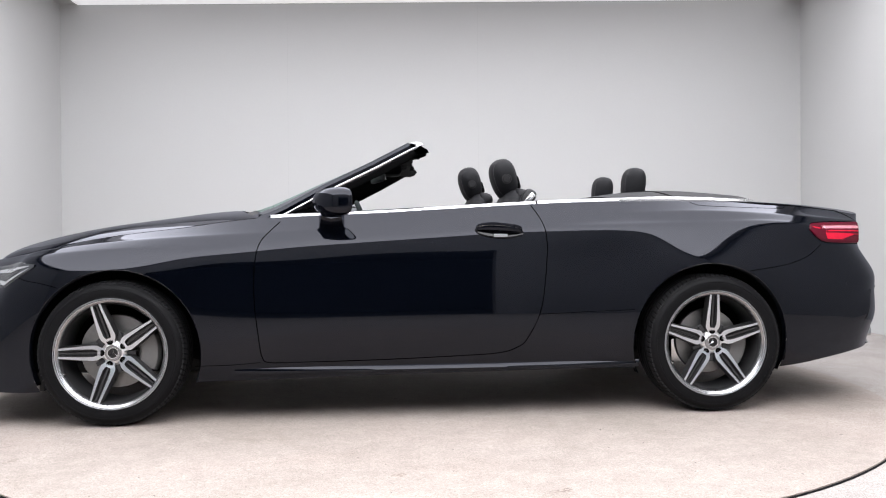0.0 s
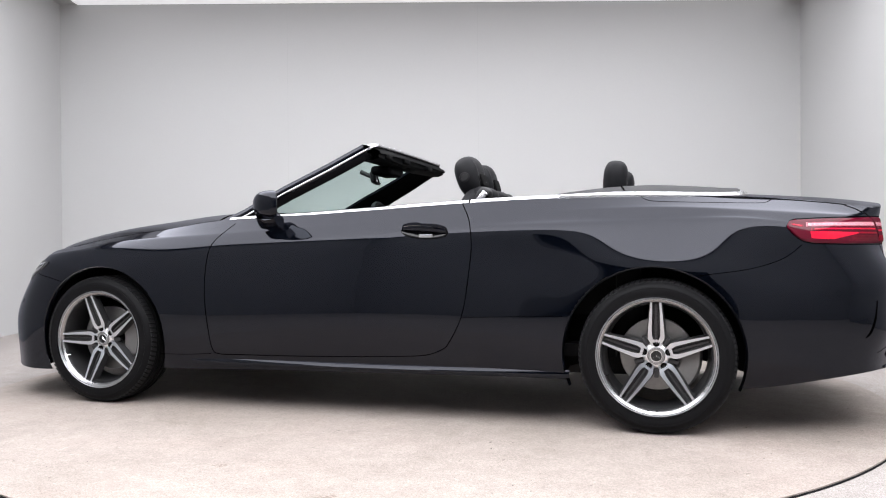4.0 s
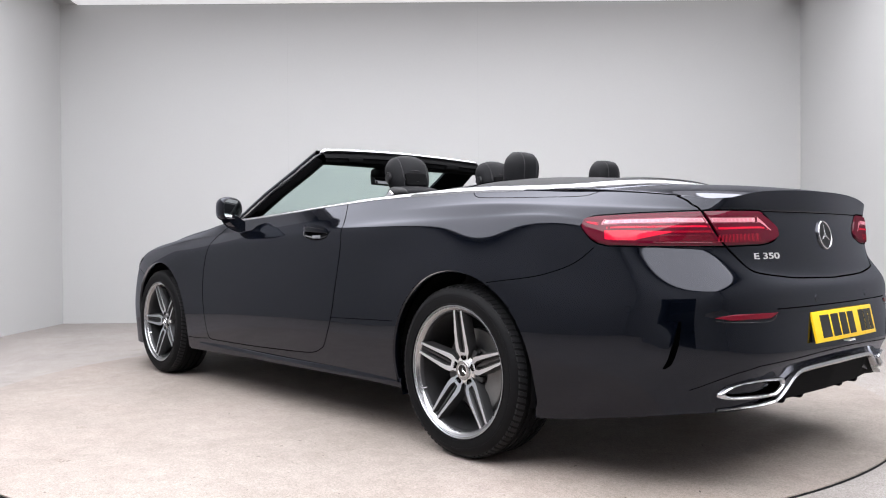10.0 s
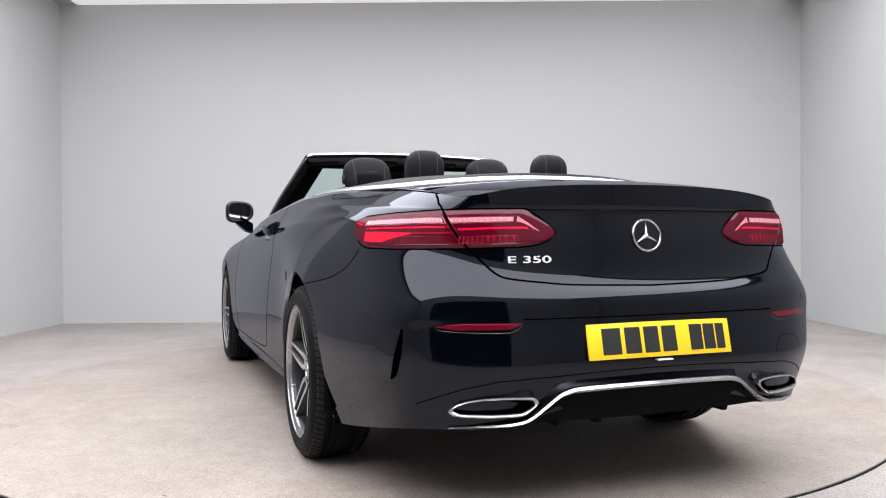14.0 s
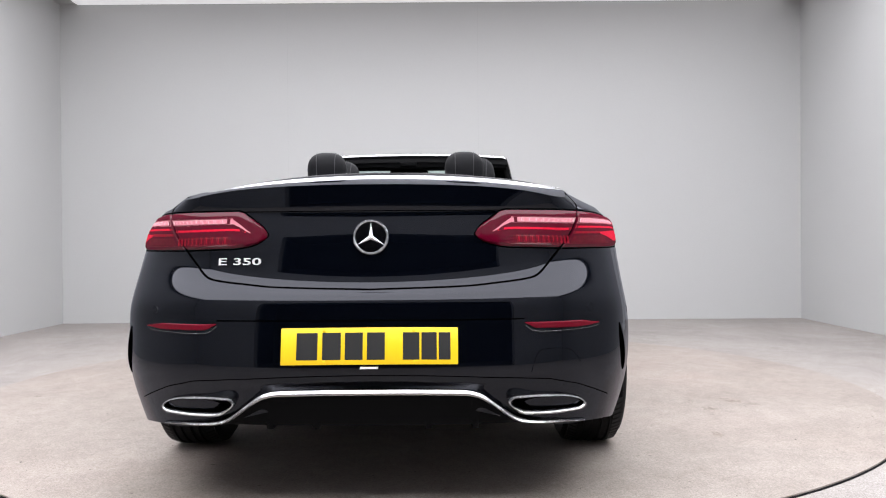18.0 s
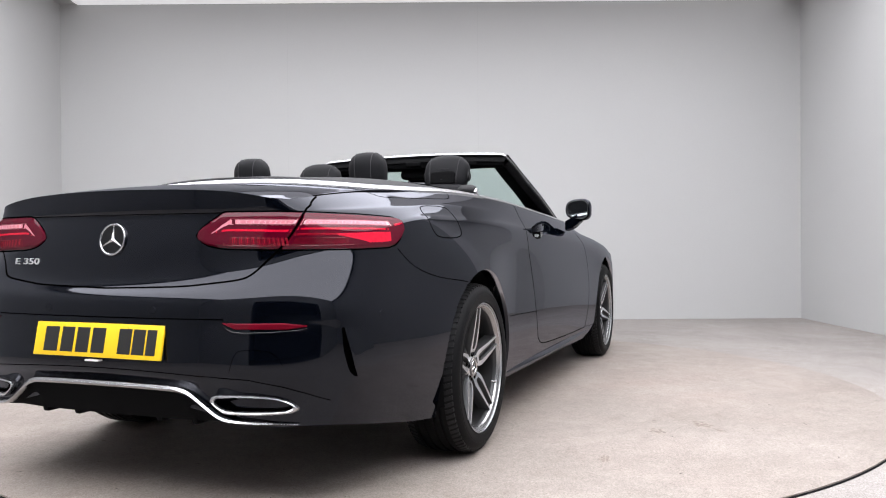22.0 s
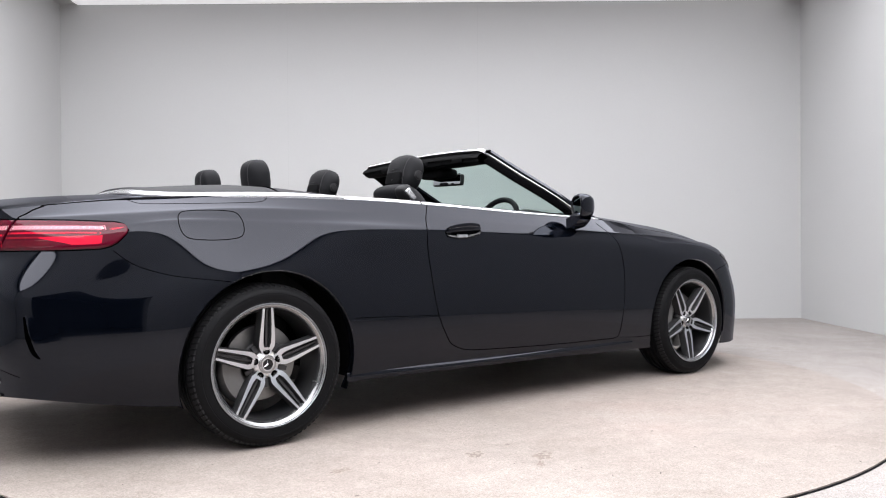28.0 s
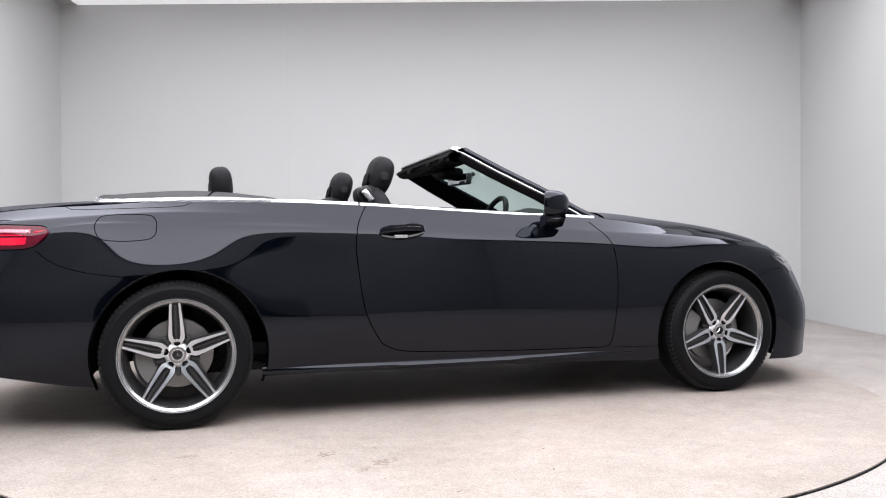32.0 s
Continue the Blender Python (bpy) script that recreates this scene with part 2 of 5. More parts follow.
# the hall's lack of light is put into this floor colour, for the bumper's reflection
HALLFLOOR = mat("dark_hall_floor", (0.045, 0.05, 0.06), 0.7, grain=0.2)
slab("floor_hall", -3, 3, FRONT - 4.0, FRONT - 0.002, -0.1, -0.004, HALLFLOOR, "unseen floor of the unlit hall, coloured dark for its reflection")
SEAMPAINT = mat("seam_filler", (.455, .455, .455), .8, grain=.05, grain_scale=40)
for x in (-1.555, .517):
    link("panel_seam", box_bm(x - .002, x + .002, BACK - .0006, BACK + .01, 0, TOP), SEAMPAINT, bpy.data.objects["wall_north"], "faint filled joint in the wall", smooth=False)
# floor: one sheet of concrete with a round hole for the turntable
bm = bmesh.new()
n = 96
ring = [bm.verts.new(((RT - 0.01) * math.cos(2 * math.pi * k / n), (RT - 0.01) * math.sin(2 * math.pi * k / n), 0)) for k in range(n)]
outer = []
for k in range(n):
    c, s = math.cos(2 * math.pi * k / n), math.sin(2 * math.pi * k / n)
    q = min(3.9 / max(abs(c), 1e-6), 3.9 / max(abs(s), 1e-6))
    outer.append(bm.verts.new((q * c, q * s, 0)))
for k in range(n):
    bm.faces.new([ring[k], outer[k], outer[(k + 1) % n], ring[(k + 1) % n]])
for x0, x1, y0, y1 in ((-4.2, 4.2, -11.2, -3.9), (-4.2, 4.2, 3.9, 4.1), (-4.2, -3.9, -3.9, 3.9), (3.9, 4.2, -3.9, 3.9)):
    bm.faces.new([bm.verts.new(p) for p in ((x0, y0, 0), (x1, y0, 0), (x1, y1, 0), (x0, y1, 0))])
low = [bm.verts.new((v.co.x, v.co.y, -0.1)) for v in ring]
for k in range(n):
    bm.faces.new([ring[(k + 1) % n], low[(k + 1) % n], low[k], ring[k]])
bm.faces.new(low)
floor = tagged(link("floor", bm, CONCRETE, smooth=False), "pale worn concrete studio floor round the turntable", "floor", kind="structure")
floor.location.z = -0.008

# ceiling with a luminous cloth panel
tagged(link("ceiling", box_bm(-WX + 0.2, WX - 0.2, FRONT - 0.15, BACK, TOP, TOP + 0.1), CEILPAINT, smooth=False), "white studio ceiling", "ceiling", kind="structure")
for nm, x0, x1 in (("trim_west", -WX, -WX + 0.2), ("trim_east", WX - 0.2, WX)):
    slab(nm, x0, x1, FRONT - 0.15, BACK, TOP - 0.004, TOP + 0.1, DARKPAINT, "grey ceiling border along the side wall")
light = tagged(new("ceiling_light"), "large glowing white cloth light panel under the ceiling", "ceiling light")
light.location = (0, 0, TOP - 0.06)
link("diffuser", box_bm(-3.75, 3.75, -5.5, 2.45, 0.0, 0.03), LIGHTPANEL, light, smooth=False)
link("edge_diffuser", box_bm(-3.83, 3.83, 2.49, 3.925, 0.050, 0.058), EDGEPANEL, light, "dimmer cloth strip along the back wall", smooth=False)
link("frame", merge(box_bm(-3.79, -3.75, -5.54, 2.49, -0.005, 0.06), box_bm(3.75, 3.79, -5.54, 2.49, -0.005, 0.06), box_bm(-3.75, 3.75, -5.54, -5.5, -0.005, 0.06), box_bm(-3.75, 3.75, 2.45, 2.49, -0.005, 0.06)), CEILPAINT, light, smooth=False)

# ---- the turntable ----
turntable = tagged(new("turntable"), "round concrete turntable flush with the studio floor", "turntable")
bm = bmesh.new()
rows = [[(r * math.cos(2 * math.pi * k / 128), r * math.sin(2 * math.pi * k / 128), 0.002) for r in (0.01, 1.0, 2.0, RT - 0.006)] + [((RT - 0.005) * math.cos(2 * math.pi * k / 128), (RT - 0.007) * math.sin(2 * math.pi * k / 128), -0.006), ((RT - 0.005) * math.cos(2 * math.pi * k / 128), (RT - 0.005) * math.sin(2 * math.pi * k / 128), -0.09)] for k in range(128)]
link("disc", grid_bm(rows, close_u=True), CONCRETE_DISC, turntable, smooth=False)
part("rubber_seal", lathe_bm([(RT - 0.0045, -0.0025), (RT - 0.003, -0.0035), (RT - 0.001, -0.0055), (RT, -0.0085), (RT, -0.03)], "z", 160), RUBBER, turntable, "black rubber edge seal")

# ---- the car: body shell ----
car = tagged(new("convertible_car"), "black two-door convertible car with its roof folded down, on the turntable", "car")

# Design lines of one side, from the middle of the nose round to the middle of the tail; each line is (x), (y), (z)
LINES = [
    # lower edge
    ([2.35, 2.30, 2.105, 1.955, 1.79, 1.4365, 1.08, 0.75, 0.3, -0.2, -0.6, -1.0, -1.4365, -1.77, -2.02, -2.25, -2.375, -2.45, -2.48],
     [0, .46, .745, .855, .875, .875, .875, .875, .875, .875, .875, .875, .88, .855, .81, .73, .62, .45, 0],
     [.18, .175, .17, .165, .162, .18, .195, .20, .21, .215, .22, .22, .21, .205, .232, .272, .284, .298, .385]),
    ([2.375, 2.315, 2.112, 1.96, 1.79, 1.4365, 1.08, 0.75, 0.3, -0.2, -0.6, -1.0, -1.4365, -1.77, -2.03, -2.265, -2.39, -2.47, -2.50],
     [0, .46, .748, .863, .890, .905, .90, .895, .89, .89, .89, .895, .91, .885, .84, .755, .64, .45, 0],
     [.29, .285, .28, .28, .28, .28, .275, .275, .275, .28, .285, .285, .285, .30, .33, .365, .385, .40, .425]),
    ([2.385, 2.325, 2.12, 1.965, 1.79, 1.4365, 1.08, 0.75, 0.3, -0.2, -0.6, -1.0, -1.4365, -1.77, -2.035, -2.28, -2.41, -2.492, -2.522],
     [0, .46, .75, .87, .905, .925, .92, .918, .917, .917, .917, .92, .93, .908, .862, .77, .65, .45, 0],
     [.43, .43, .43, .43, .43, .44, .44, .44, .44, .44, .44, .44, .45, .46, .46, .46, .46, .455, .455]),
    ([2.365, 2.30, 2.075, 1.945, 1.78, 1.4365, 1.08, 0.75, 0.3, -0.2, -0.6, -1.0, -1.4365, -1.765, -2.03, -2.28, -2.41, -2.492, -2.522],
     [0, .45, .745, .86, .91, .93, .922, .915, .913, .912, .914, .92, .933, .905, .86, .77, .65, .45, 0],
     [.56, .56, .56, .58, .60, .61, .61, .61, .61, .61, .61, .61, .62, .62, .605, .59, .585, .58, .575]),
    ([2.33, 2.26, 2.01, 1.90, 1.765, 1.4365, 1.09, 0.75, 0.3, -0.2, -0.6, -1.0, -1.4365, -1.76, -2.01, -2.26, -2.405, -2.485, -2.516],
     [0, .44, .735, .84, .90, .925, .91, .902, .899, .897, .897, .904, .918, .885, .845, .762, .648, .45, 0],
     [.67, .67, .68, .70, .725, .74, .735, .735, .735, .745, .755, .76, .755, .755, .73, .695, .675, .66, .65]),
    # waist line, where the flank turns in
    ([2.28, 2.21, 1.96, 1.87, 1.755, 1.4365, 1.10, 0.75, 0.3, -0.2, -0.6, -1.0, -1.4365, -1.755, -1.99, -2.215, -2.352, -2.43, -2.462],
     [0, .43, .715, .805, .865, .90, .893, .887, .884, .880, .878, .876, .866, .838, .812, .745, .632, .45, 0],
     [.735, .735, .75, .765, .785, .80, .80, .812, .832, .86, .88, .895, .90, .885, .86, .825, .785, .735, .712]),
    ([2.24, 2.175, 1.94, 1.855, 1.75, 1.4365, 1.11, 0.76, 0.3, -0.2, -0.6, -1.0, -1.4365, -1.76, -2.0, -2.225, -2.365, -2.455, -2.487],
     [0, .42, .67, .76, .805, .83, .835, .845, .846, .843, .838, .826, .812, .785, .762, .698, .605, .42, 0],
     [.76, .76, .79, .80, .82, .852, .872, .887, .912, .938, .957, .975, .985, .972, .955, .938, .936, .936, .937]),
    # upper edge: bonnet joint, belt line, boot joint, spoiler lip
    ([2.20, 2.14, 1.93, 1.85, 1.75, 1.4365, 1.12, 0.80, 0.3, -0.2, -0.6, -1.0, -1.4365, -1.75, -2.0, -2.24, -2.375, -2.44, -2.472],
     [0, .40, .62, .69, .725, .735, .745, .765, .795, .795, .79, .775, .735, .675, .645, .618, .57, .40, 0],
     [.77, .772, .80, .812, .832, .887, .922, .965, .985, 1.012, 1.032, 1.045, 1.044, 1.032, 1.017, .992, .976, 1.003, 1.015]),
]


def bspline_rows(C, n):
    """Uniform cubic B-spline along axis 0 that nearly passes through C; C already has its end phantoms."""
    m = len(C) - 2
    t = np.linspace(0, m - 1, n)
    i = np.minimum(t.astype(int), m - 2)
    u = (t - i).reshape(-1, *([1] * (C.ndim - 1)))
    D = np.concatenate([C, C[-1:]])
    return ((1 - u) ** 3 * D[i] + (3 * u ** 3 - 6 * u ** 2 + 4) * D[i + 1] + (-3 * u ** 3 + 3 * u ** 2 + 3 * u + 1) * D[i + 2] + u ** 3 * D[i + 3]) / 6


def phantom(C, mirror):
    a, b = C[1].copy(), C[-2].copy()
    if mirror:
        a[..., 1] *= -1
        b[..., 1] *= -1
    else:
        a, b = 2 * C[0] - C[1], 2 * C[-1] - C[-2]
    return np.concatenate([a[None], C, b[None]])


def smooth_surface(cage, nu, nv):
    """A smooth surface over a cage[u, v, xyz] whose u ends lie on the middle plane."""
    def fit(C, mirror):
        Q = C.copy()
        for _ in range(2):
            E = phantom(Q, mirror)
            Q = Q + (C - (E[:-2] + 4 * E[1:-1] + E[2:]) / 6)
        return Q
    Q = fit(cage, True)
    S = bspline_rows(phantom(Q, True), nu)
    S = np.swapaxes(S, 0, 1)
    return np.swapaxes(bspline_rows(phantom(fit(S, False), False), nv), 0, 1)


CAGE = np.array([np.array(l).T for l in LINES]).swapaxes(0, 1)     # station, line, xyz
# corrections of single points, and two more lines: one half way up the shoulder, one for the fold under the spoiler lip
MID, FOLD = (CAGE[:, 5] + CAGE[:, 6]) / 2, CAGE[:, 6] * .75 + CAGE[:, 7] * .25
MID[:14, 1] += .004
CAGE[11, 5, 1] = .886
CAGE[15, 0:4, 0] -= .014
CAGE[15, 0:4, 1] += .020
CAGE[16, 0:4, 0] -= .004
CAGE[16, 0:4, 1] += .014
CAGE[14, 4], CAGE[14, 5], MID[14] = (-2.02, .841, .705), (-1.995, .819, .872), (-1.995, .800, .915)
CAGE[15, 4], CAGE[15, 5], MID[15], CAGE[15, 6] = (-2.284, .786, .668), (-2.226, .757, .815), (-2.226, .740, .872), (-2.224, .703, .937)
CAGE[16, 4], CAGE[16, 5], MID[16], CAGE[16, 6], FOLD[16] = (-2.409, .662, .680), (-2.346, .632, .795), (-2.350, .622, .868), (-2.354, .605, .930), (-2.360, .596, .945)
CAGE[17, 4], CAGE[17, 5], MID[17], CAGE[17, 6], FOLD[17] = (-2.486, .45, .678), (-2.432, .45, .738), (-2.416, .44, .840), (-2.400, .43, .925), (-2.407, .41, .945)
CAGE[18, 4], CAGE[18, 5], MID[18], CAGE[18, 6], FOLD[18] = (-2.516, 0, .674), (-2.472, 0, .716), (-2.458, 0, .835), (-2.440, 0, .925), (-2.448, 0, .945)
CAGE[17, 1:4, 0] -= .005
CAGE[9:12, 2, 1] = .915, .912, .911
CAGE[10:12, 3, 1] = .909, .909
CAGE[10:12, 4, 1] = .894, .895
CAGE[16:, 3, 0] += .004
CAGE[16:, 2, 0] -= .004
CAGE[17, 7], CAGE[18, 7] = (-2.411, .40, 1.005), (-2.452, 0, 1.015)
CAGE[12, 5, 1], CAGE[13, 5, 1], CAGE[13, 5, 2] = .862, .843, .906
CAGE[5, 4, 2], CAGE[5, 5, 1] = .712, .887
CAGE[12, 4, 1:] = .929, .735
CAGE[13, 4, 2] = .735
MID[13] = (-1.757, .815, .941)
MID[12] = (-1.4365, .838, .940)
CAGE = np.concatenate([CAGE[:, :6], MID[:, None], CAGE[:, 6:7], FOLD[:, None], CAGE[:, 7:]], 1)
NU, NV = 541, 129
G = smooth_surface(CAGE, NU, NV)
du = np.gradient(G, axis=0)
dv = np.gradient(G, axis=1)
GN = np.cross(du, dv)
GN /= np.linalg.norm(GN, axis=-1, keepdims=True) + 1e-12
if GN[NU // 2, NV // 2, 1] < 0:
    GN = -GN
UU = np.linspace(0, len(CAGE) - 1, NU)           # station of each row


# the same shell, sampled at even heights
ZS = np.linspace(.15, 1.08, 311)
TAB = np.array([[np.interp(ZS, G[i, :, 2], G[i, :, a]) for a in range(3)] for i in range(NU)]).swapaxes(1, 2)
TAB[..., 2] = np.clip(ZS[None, :], G[:, :1, 2], G[:, -1:, 2])
TABN = np.array([[np.interp(ZS, G[i, :, 2], GN[i, :, a]) for a in range(3)] for i in range(NU)]).swapaxes(1, 2)


def at_uz(u, z, side=1, lift=0.0):
    """The point of the shell at station u and height z, lifted off it, and its normal."""
    k = min(max(u * (NU - 1) / (len(CAGE) - 1), 0), NU - 1.001)
    q = min(max((z - ZS[0]) / (ZS[1] - ZS[0]), 0), len(ZS) - 1.001)
    i, j = int(k), int(q)
    f, g = k - i, q - j
    p, nn = ((T[i, j] * (1 - f) + T[i + 1, j] * f) * (1 - g) + (T[i, j + 1] * (1 - f) + T[i + 1, j + 1] * f) * g for T in (TAB, TABN))
    nn = nn / np.linalg.norm(nn)
    p = p + lift * nn
    return Vector((p[0], p[1] * side, p[2])), Vector((nn[0], nn[1] * side, nn[2]))


def station(axis, value, z, lo, hi):
    """The station between lo and hi where the shell at height z has that x or y."""
    q = min(max((z - ZS[0]) / (ZS[1] - ZS[0]), 0), len(ZS) - 1.001)
    j = int(q)
    a, b = (int(u * (NU - 1) / (len(CAGE) - 1)) for u in (lo, hi))
    vals = TAB[a:b + 1, j, axis] * (1 - q + j) + TAB[a:b + 1, j + 1, axis] * (q - j)
    o = np.argsort(vals)
    return float(np.interp(value, vals[o], UU[a:b + 1][o]))


def on_side(x, z, side=1, lift=0.0):
    return at_uz(station(0, x, z, 1.0, 16.5), z, side, lift)


def on_tail(y, z, side=1, lift=0.0):
    return at_uz(station(1, y, z, 14.0, 18.0), z, side, lift)

ARCH = {1: (1.417, 0.338, 0.388), -1: (-1.42, 0.338, 0.392)}       # wheel arches: x, z, radius


def lid_split(z):
    """Half-width of the boot lid's rear face at height z."""
    return float(np.interp(z, [.70, .717, .729, .743, .781, .819, .88, .935, .958, .99], [0, .374, .475, .51, .543, .576, .609, .641, .646, .640]))


def bumper_top(x, y):
    """Height of the joint between tail bumper and quarter panel or boot lid."""
    if y > .578:
        return float(np.interp(-x, [1.60, 1.69, 1.84, 1.976, 2.03, 2.08, 2.3], [.69, .70, .722, .773, .812, .822, .822]))
    return float(np.interp(y, [0, .374, .475, .51, .543, .578], [.70, .717, .729, .743, .781, .822]))


def panel_of(x, y, z, u):
    if u > 12.6 and z < bumper_top(x, y):
        return "rear_bumper" if z > 0.02 and x < -1.6 else "quarter_panel"
    if u > 13 and y < lid_split(z) and z < .985:
        return "boot_lid"
    if u > 14.95 and y < .64 and z >= .985:
        return "boot_lid"
    if u < 4.6 and z < np.interp(x, [1.70, 1.80, 1.9, 2.4], [.66, .675, .70, .745]):
        return "front_bumper"
    if u < 4.6 and x > 1.60 + 0.4 * (z - .62) and y < .55:
        return "front_bumper"
    if -1.1 < x < 1.1 and z < .283:
        return "side_sill"
    front = np.interp(z, [.283, .39, .579, .74, .842, .90, .965], [.745, .764, .784, .783, .763, .714, .66])
    back = np.interp(z, [.283, .307, .364, .519, .758, .864, .944, 1.04], [-.30, -.377, -.506, -.574, -.607, -.608, -.59, -.543])
    if back < x < front:
        return "door_panel"
    return "front_wing" if x > 0 else "quarter_panel"


P = G.copy()
for s in (1, -1):
    ax, az, ar = ARCH[s]
    d = np.hypot(P[..., 0] - ax, P[..., 2] - az)
    inside = (d < ar) & (np.abs(P[..., 1]) > .6)
    edge = inside & (np.roll(~inside, 1, 0) | np.roll(~inside, -1, 0) | np.roll(~inside, 1, 1) | np.roll(~inside, -1, 1))
    f = ar / np.maximum(d, 1e-6)
    for a, c in ((0, ax), (2, az)):
        P[..., a] = np.where(edge, c + (P[..., a] - c) * f, P[..., a])
    if s == 1:
        hole = inside & ~edge
    else:
        hole |= inside & ~edge

# pocket of the door handle
HX, HZ, HA, HB = -.379, .8905, .118, .035
d = np.hypot((P[..., 0] - HX) / HA, (P[..., 2] - HZ - .05 * (P[..., 0] - HX)) / HB)
inside = (d < 1) & (np.abs(P[..., 1]) > .6)
edge = inside & (np.roll(~inside, 1, 0) | np.roll(~inside, -1, 0) | np.roll(~inside, 1, 1) | np.roll(~inside, -1, 1))
f = 1 / np.maximum(d, 1e-6)
px = np.where(edge, HX + (P[..., 0] - HX) * f, P[..., 0])
P[..., 2] = np.where(edge, HZ + .05 * (px - HX) + (P[..., 2] - HZ - .05 * (P[..., 0] - HX)) * f, P[..., 2])
P[..., 0] = px
hole |= inside & ~edge

panel_faces = {}
for i in range(NU - 1):
    for j in range(NV - 1):
        if hole[i, j] or hole[i + 1, j] or hole[i, j + 1] or hole[i + 1, j + 1]:
            continue
        c = (P[i, j] + P[i + 1, j + 1]) / 2
        near = False
        for s in (1, -1):
            ax, az, ar = ARCH[s]
            near |= math.hypot(c[0] - ax, c[2] - az) < ar - 0.001 and abs(c[1]) > .6
        if near or math.hypot((c[0] - HX) / HA, (c[2] - HZ - .05 * (c[0] - HX)) / HB) < .96 and c[1] > .6:
            continue
        panel_faces.setdefault(panel_of(c[0], c[1], c[2], (UU[i] + UU[i + 1]) / 2), []).append((i, j))


def shell_part(name, faces, sides, parent, label=""):
    verts, normals, quads, index = [], [], [], {}
    for side in sides:
        for i, j in faces:
            q = []
            for a, b in ((i, j), (i + 1, j), (i + 1, j + 1), (i, j + 1)):
                key = (a, b, side if P[a, b, 1] > 1e-5 else 0)
                if key not in index:
                    index[key] = len(verts)
                    verts.append((P[a, b, 0], P[a, b, 1] * side, P[a, b, 2]))
                    normals.append((GN[a, b, 0], GN[a, b, 1] * side, GN[a, b, 2]))
                q.append(index[key])
            quads.append(q if side < 0 else q[::-1])
    me = bpy.data.meshes.new(name)
    me.from_pydata(verts, [], quads)
    me.update()
    if me.polygons and Vector(normals[quads[0][0]]).dot(me.polygons[0].normal) < 0:
        me.flip_normals()
    me.polygons.foreach_set("use_smooth", [True] * len(me.polygons))
    me.normals_split_custom_set_from_vertices(normals)
    me.materials.append(PAINT)
    ob = new(name, me)
    ob.parent = parent
    if label:
        ob["label"] = label
    return ob


shell = {}
for name, faces in panel_faces.items():
    if name in ("rear_bumper", "front_bumper", "boot_lid"):
        shell[name] = shell_part(name, faces, (1, -1), car)
    else:
        for side in (1, -1):
            shell[name, side] = shell_part(name, faces, (side,), car)


# ---- bonnet, boot deck: patches between four edge curves ----
def coons(front, back, left, right, bulge, power=2.5):
    """Rows from front to back; front and back run left to right, left and right run front to back."""
    n, m = len(left), len(front)
    front, back, left, right = (np.array(c, float) for c in (front, back, left, right))
    out = np.zeros((n, m, 3))
    for a in range(n):
        r = a / (n - 1)
        for b in range(m):
            t = b / (m - 1)
            p = (1 - r) * front[b] + r * back[b] + (1 - t) * left[a] + t * right[a]
            p = p - ((1 - r) * (1 - t) * front[0] + (1 - r) * t * front[-1] + r * (1 - t) * back[0] + r * t * back[-1])
            p[2] += bulge(r) * (1 - abs(2 * t - 1) ** power)
            out[a, b] = p
    return out


def top_edge(u, side=1):
    k = np.interp(u, UU, np.arange(NU))
    i = min(int(k), NU - 2)
    p = G[i, -1] * (1 - k + i) + G[i + 1, -1] * (k - i)
    return np.array([p[0], p[1] * side, p[2]])


NA, NB = 41, 61
UB = 7.02                                        # station of the bonnet's rear corner
front = [top_edge(abs(u), 1 if u > 0 else -1) for u in np.linspace(3.0, -3.0, NB)]
rear_l = top_edge(UB)
back = [np.array([rear_l[0] + .17 * (1 - (y / rear_l[1]) ** 2), y, rear_l[2] + .062 * (1 - abs(y / rear_l[1]) ** 2.2)]) for y in np.linspace(rear_l[1], -rear_l[1], NB)]
left = [top_edge(u) for u in np.linspace(3.0, UB, NA)]
right = [top_edge(u, -1) for u in np.linspace(3.0, UB, NA)]
bonnet = part("bonnet", grid_bm(coons(front, back, left, right, lambda r: .035 * math.sin(math.pi * r ** .9) ** .8, 4.2)), PAINT, car)

UD = 11.92                                       # station where the roof box leaves the belt line
dl = top_edge(UD)
T_IN = np.concatenate([1 - .20 * np.linspace(0, 1, 26)[:-1] ** 2.2, np.linspace(.80, -.80, 50), .20 * np.linspace(1, 0, 26)[1:] ** 2.2 - 1])
EDGE = np.array([top_edge(u) for u in np.linspace(11, 16, 120)])[::-1]


def deck_z(x, y):
    """Height of the deck: the edge's height at that x, swelling towards the middle."""
    ye, ze = np.interp(x, EDGE[:, 0], EDGE[:, 1]), np.interp(x, EDGE[:, 0], EDGE[:, 2])
    return ze + .048 * (1 - min(1, abs(y) / ye) ** 2)


DECK_FRONT = []
for t in T_IN:
    x, y = dl[0] - .455 * (1 - abs(t) ** 6.2) ** .645, dl[1] * t
    y = math.copysign(min(abs(y), np.interp(x, EDGE[:, 0], EDGE[:, 1]) - .004 * min(1, 5 * (1 - abs(t)) + 0)), y)
    DECK_FRONT.append(np.array([x, y, deck_z(x, y)]))
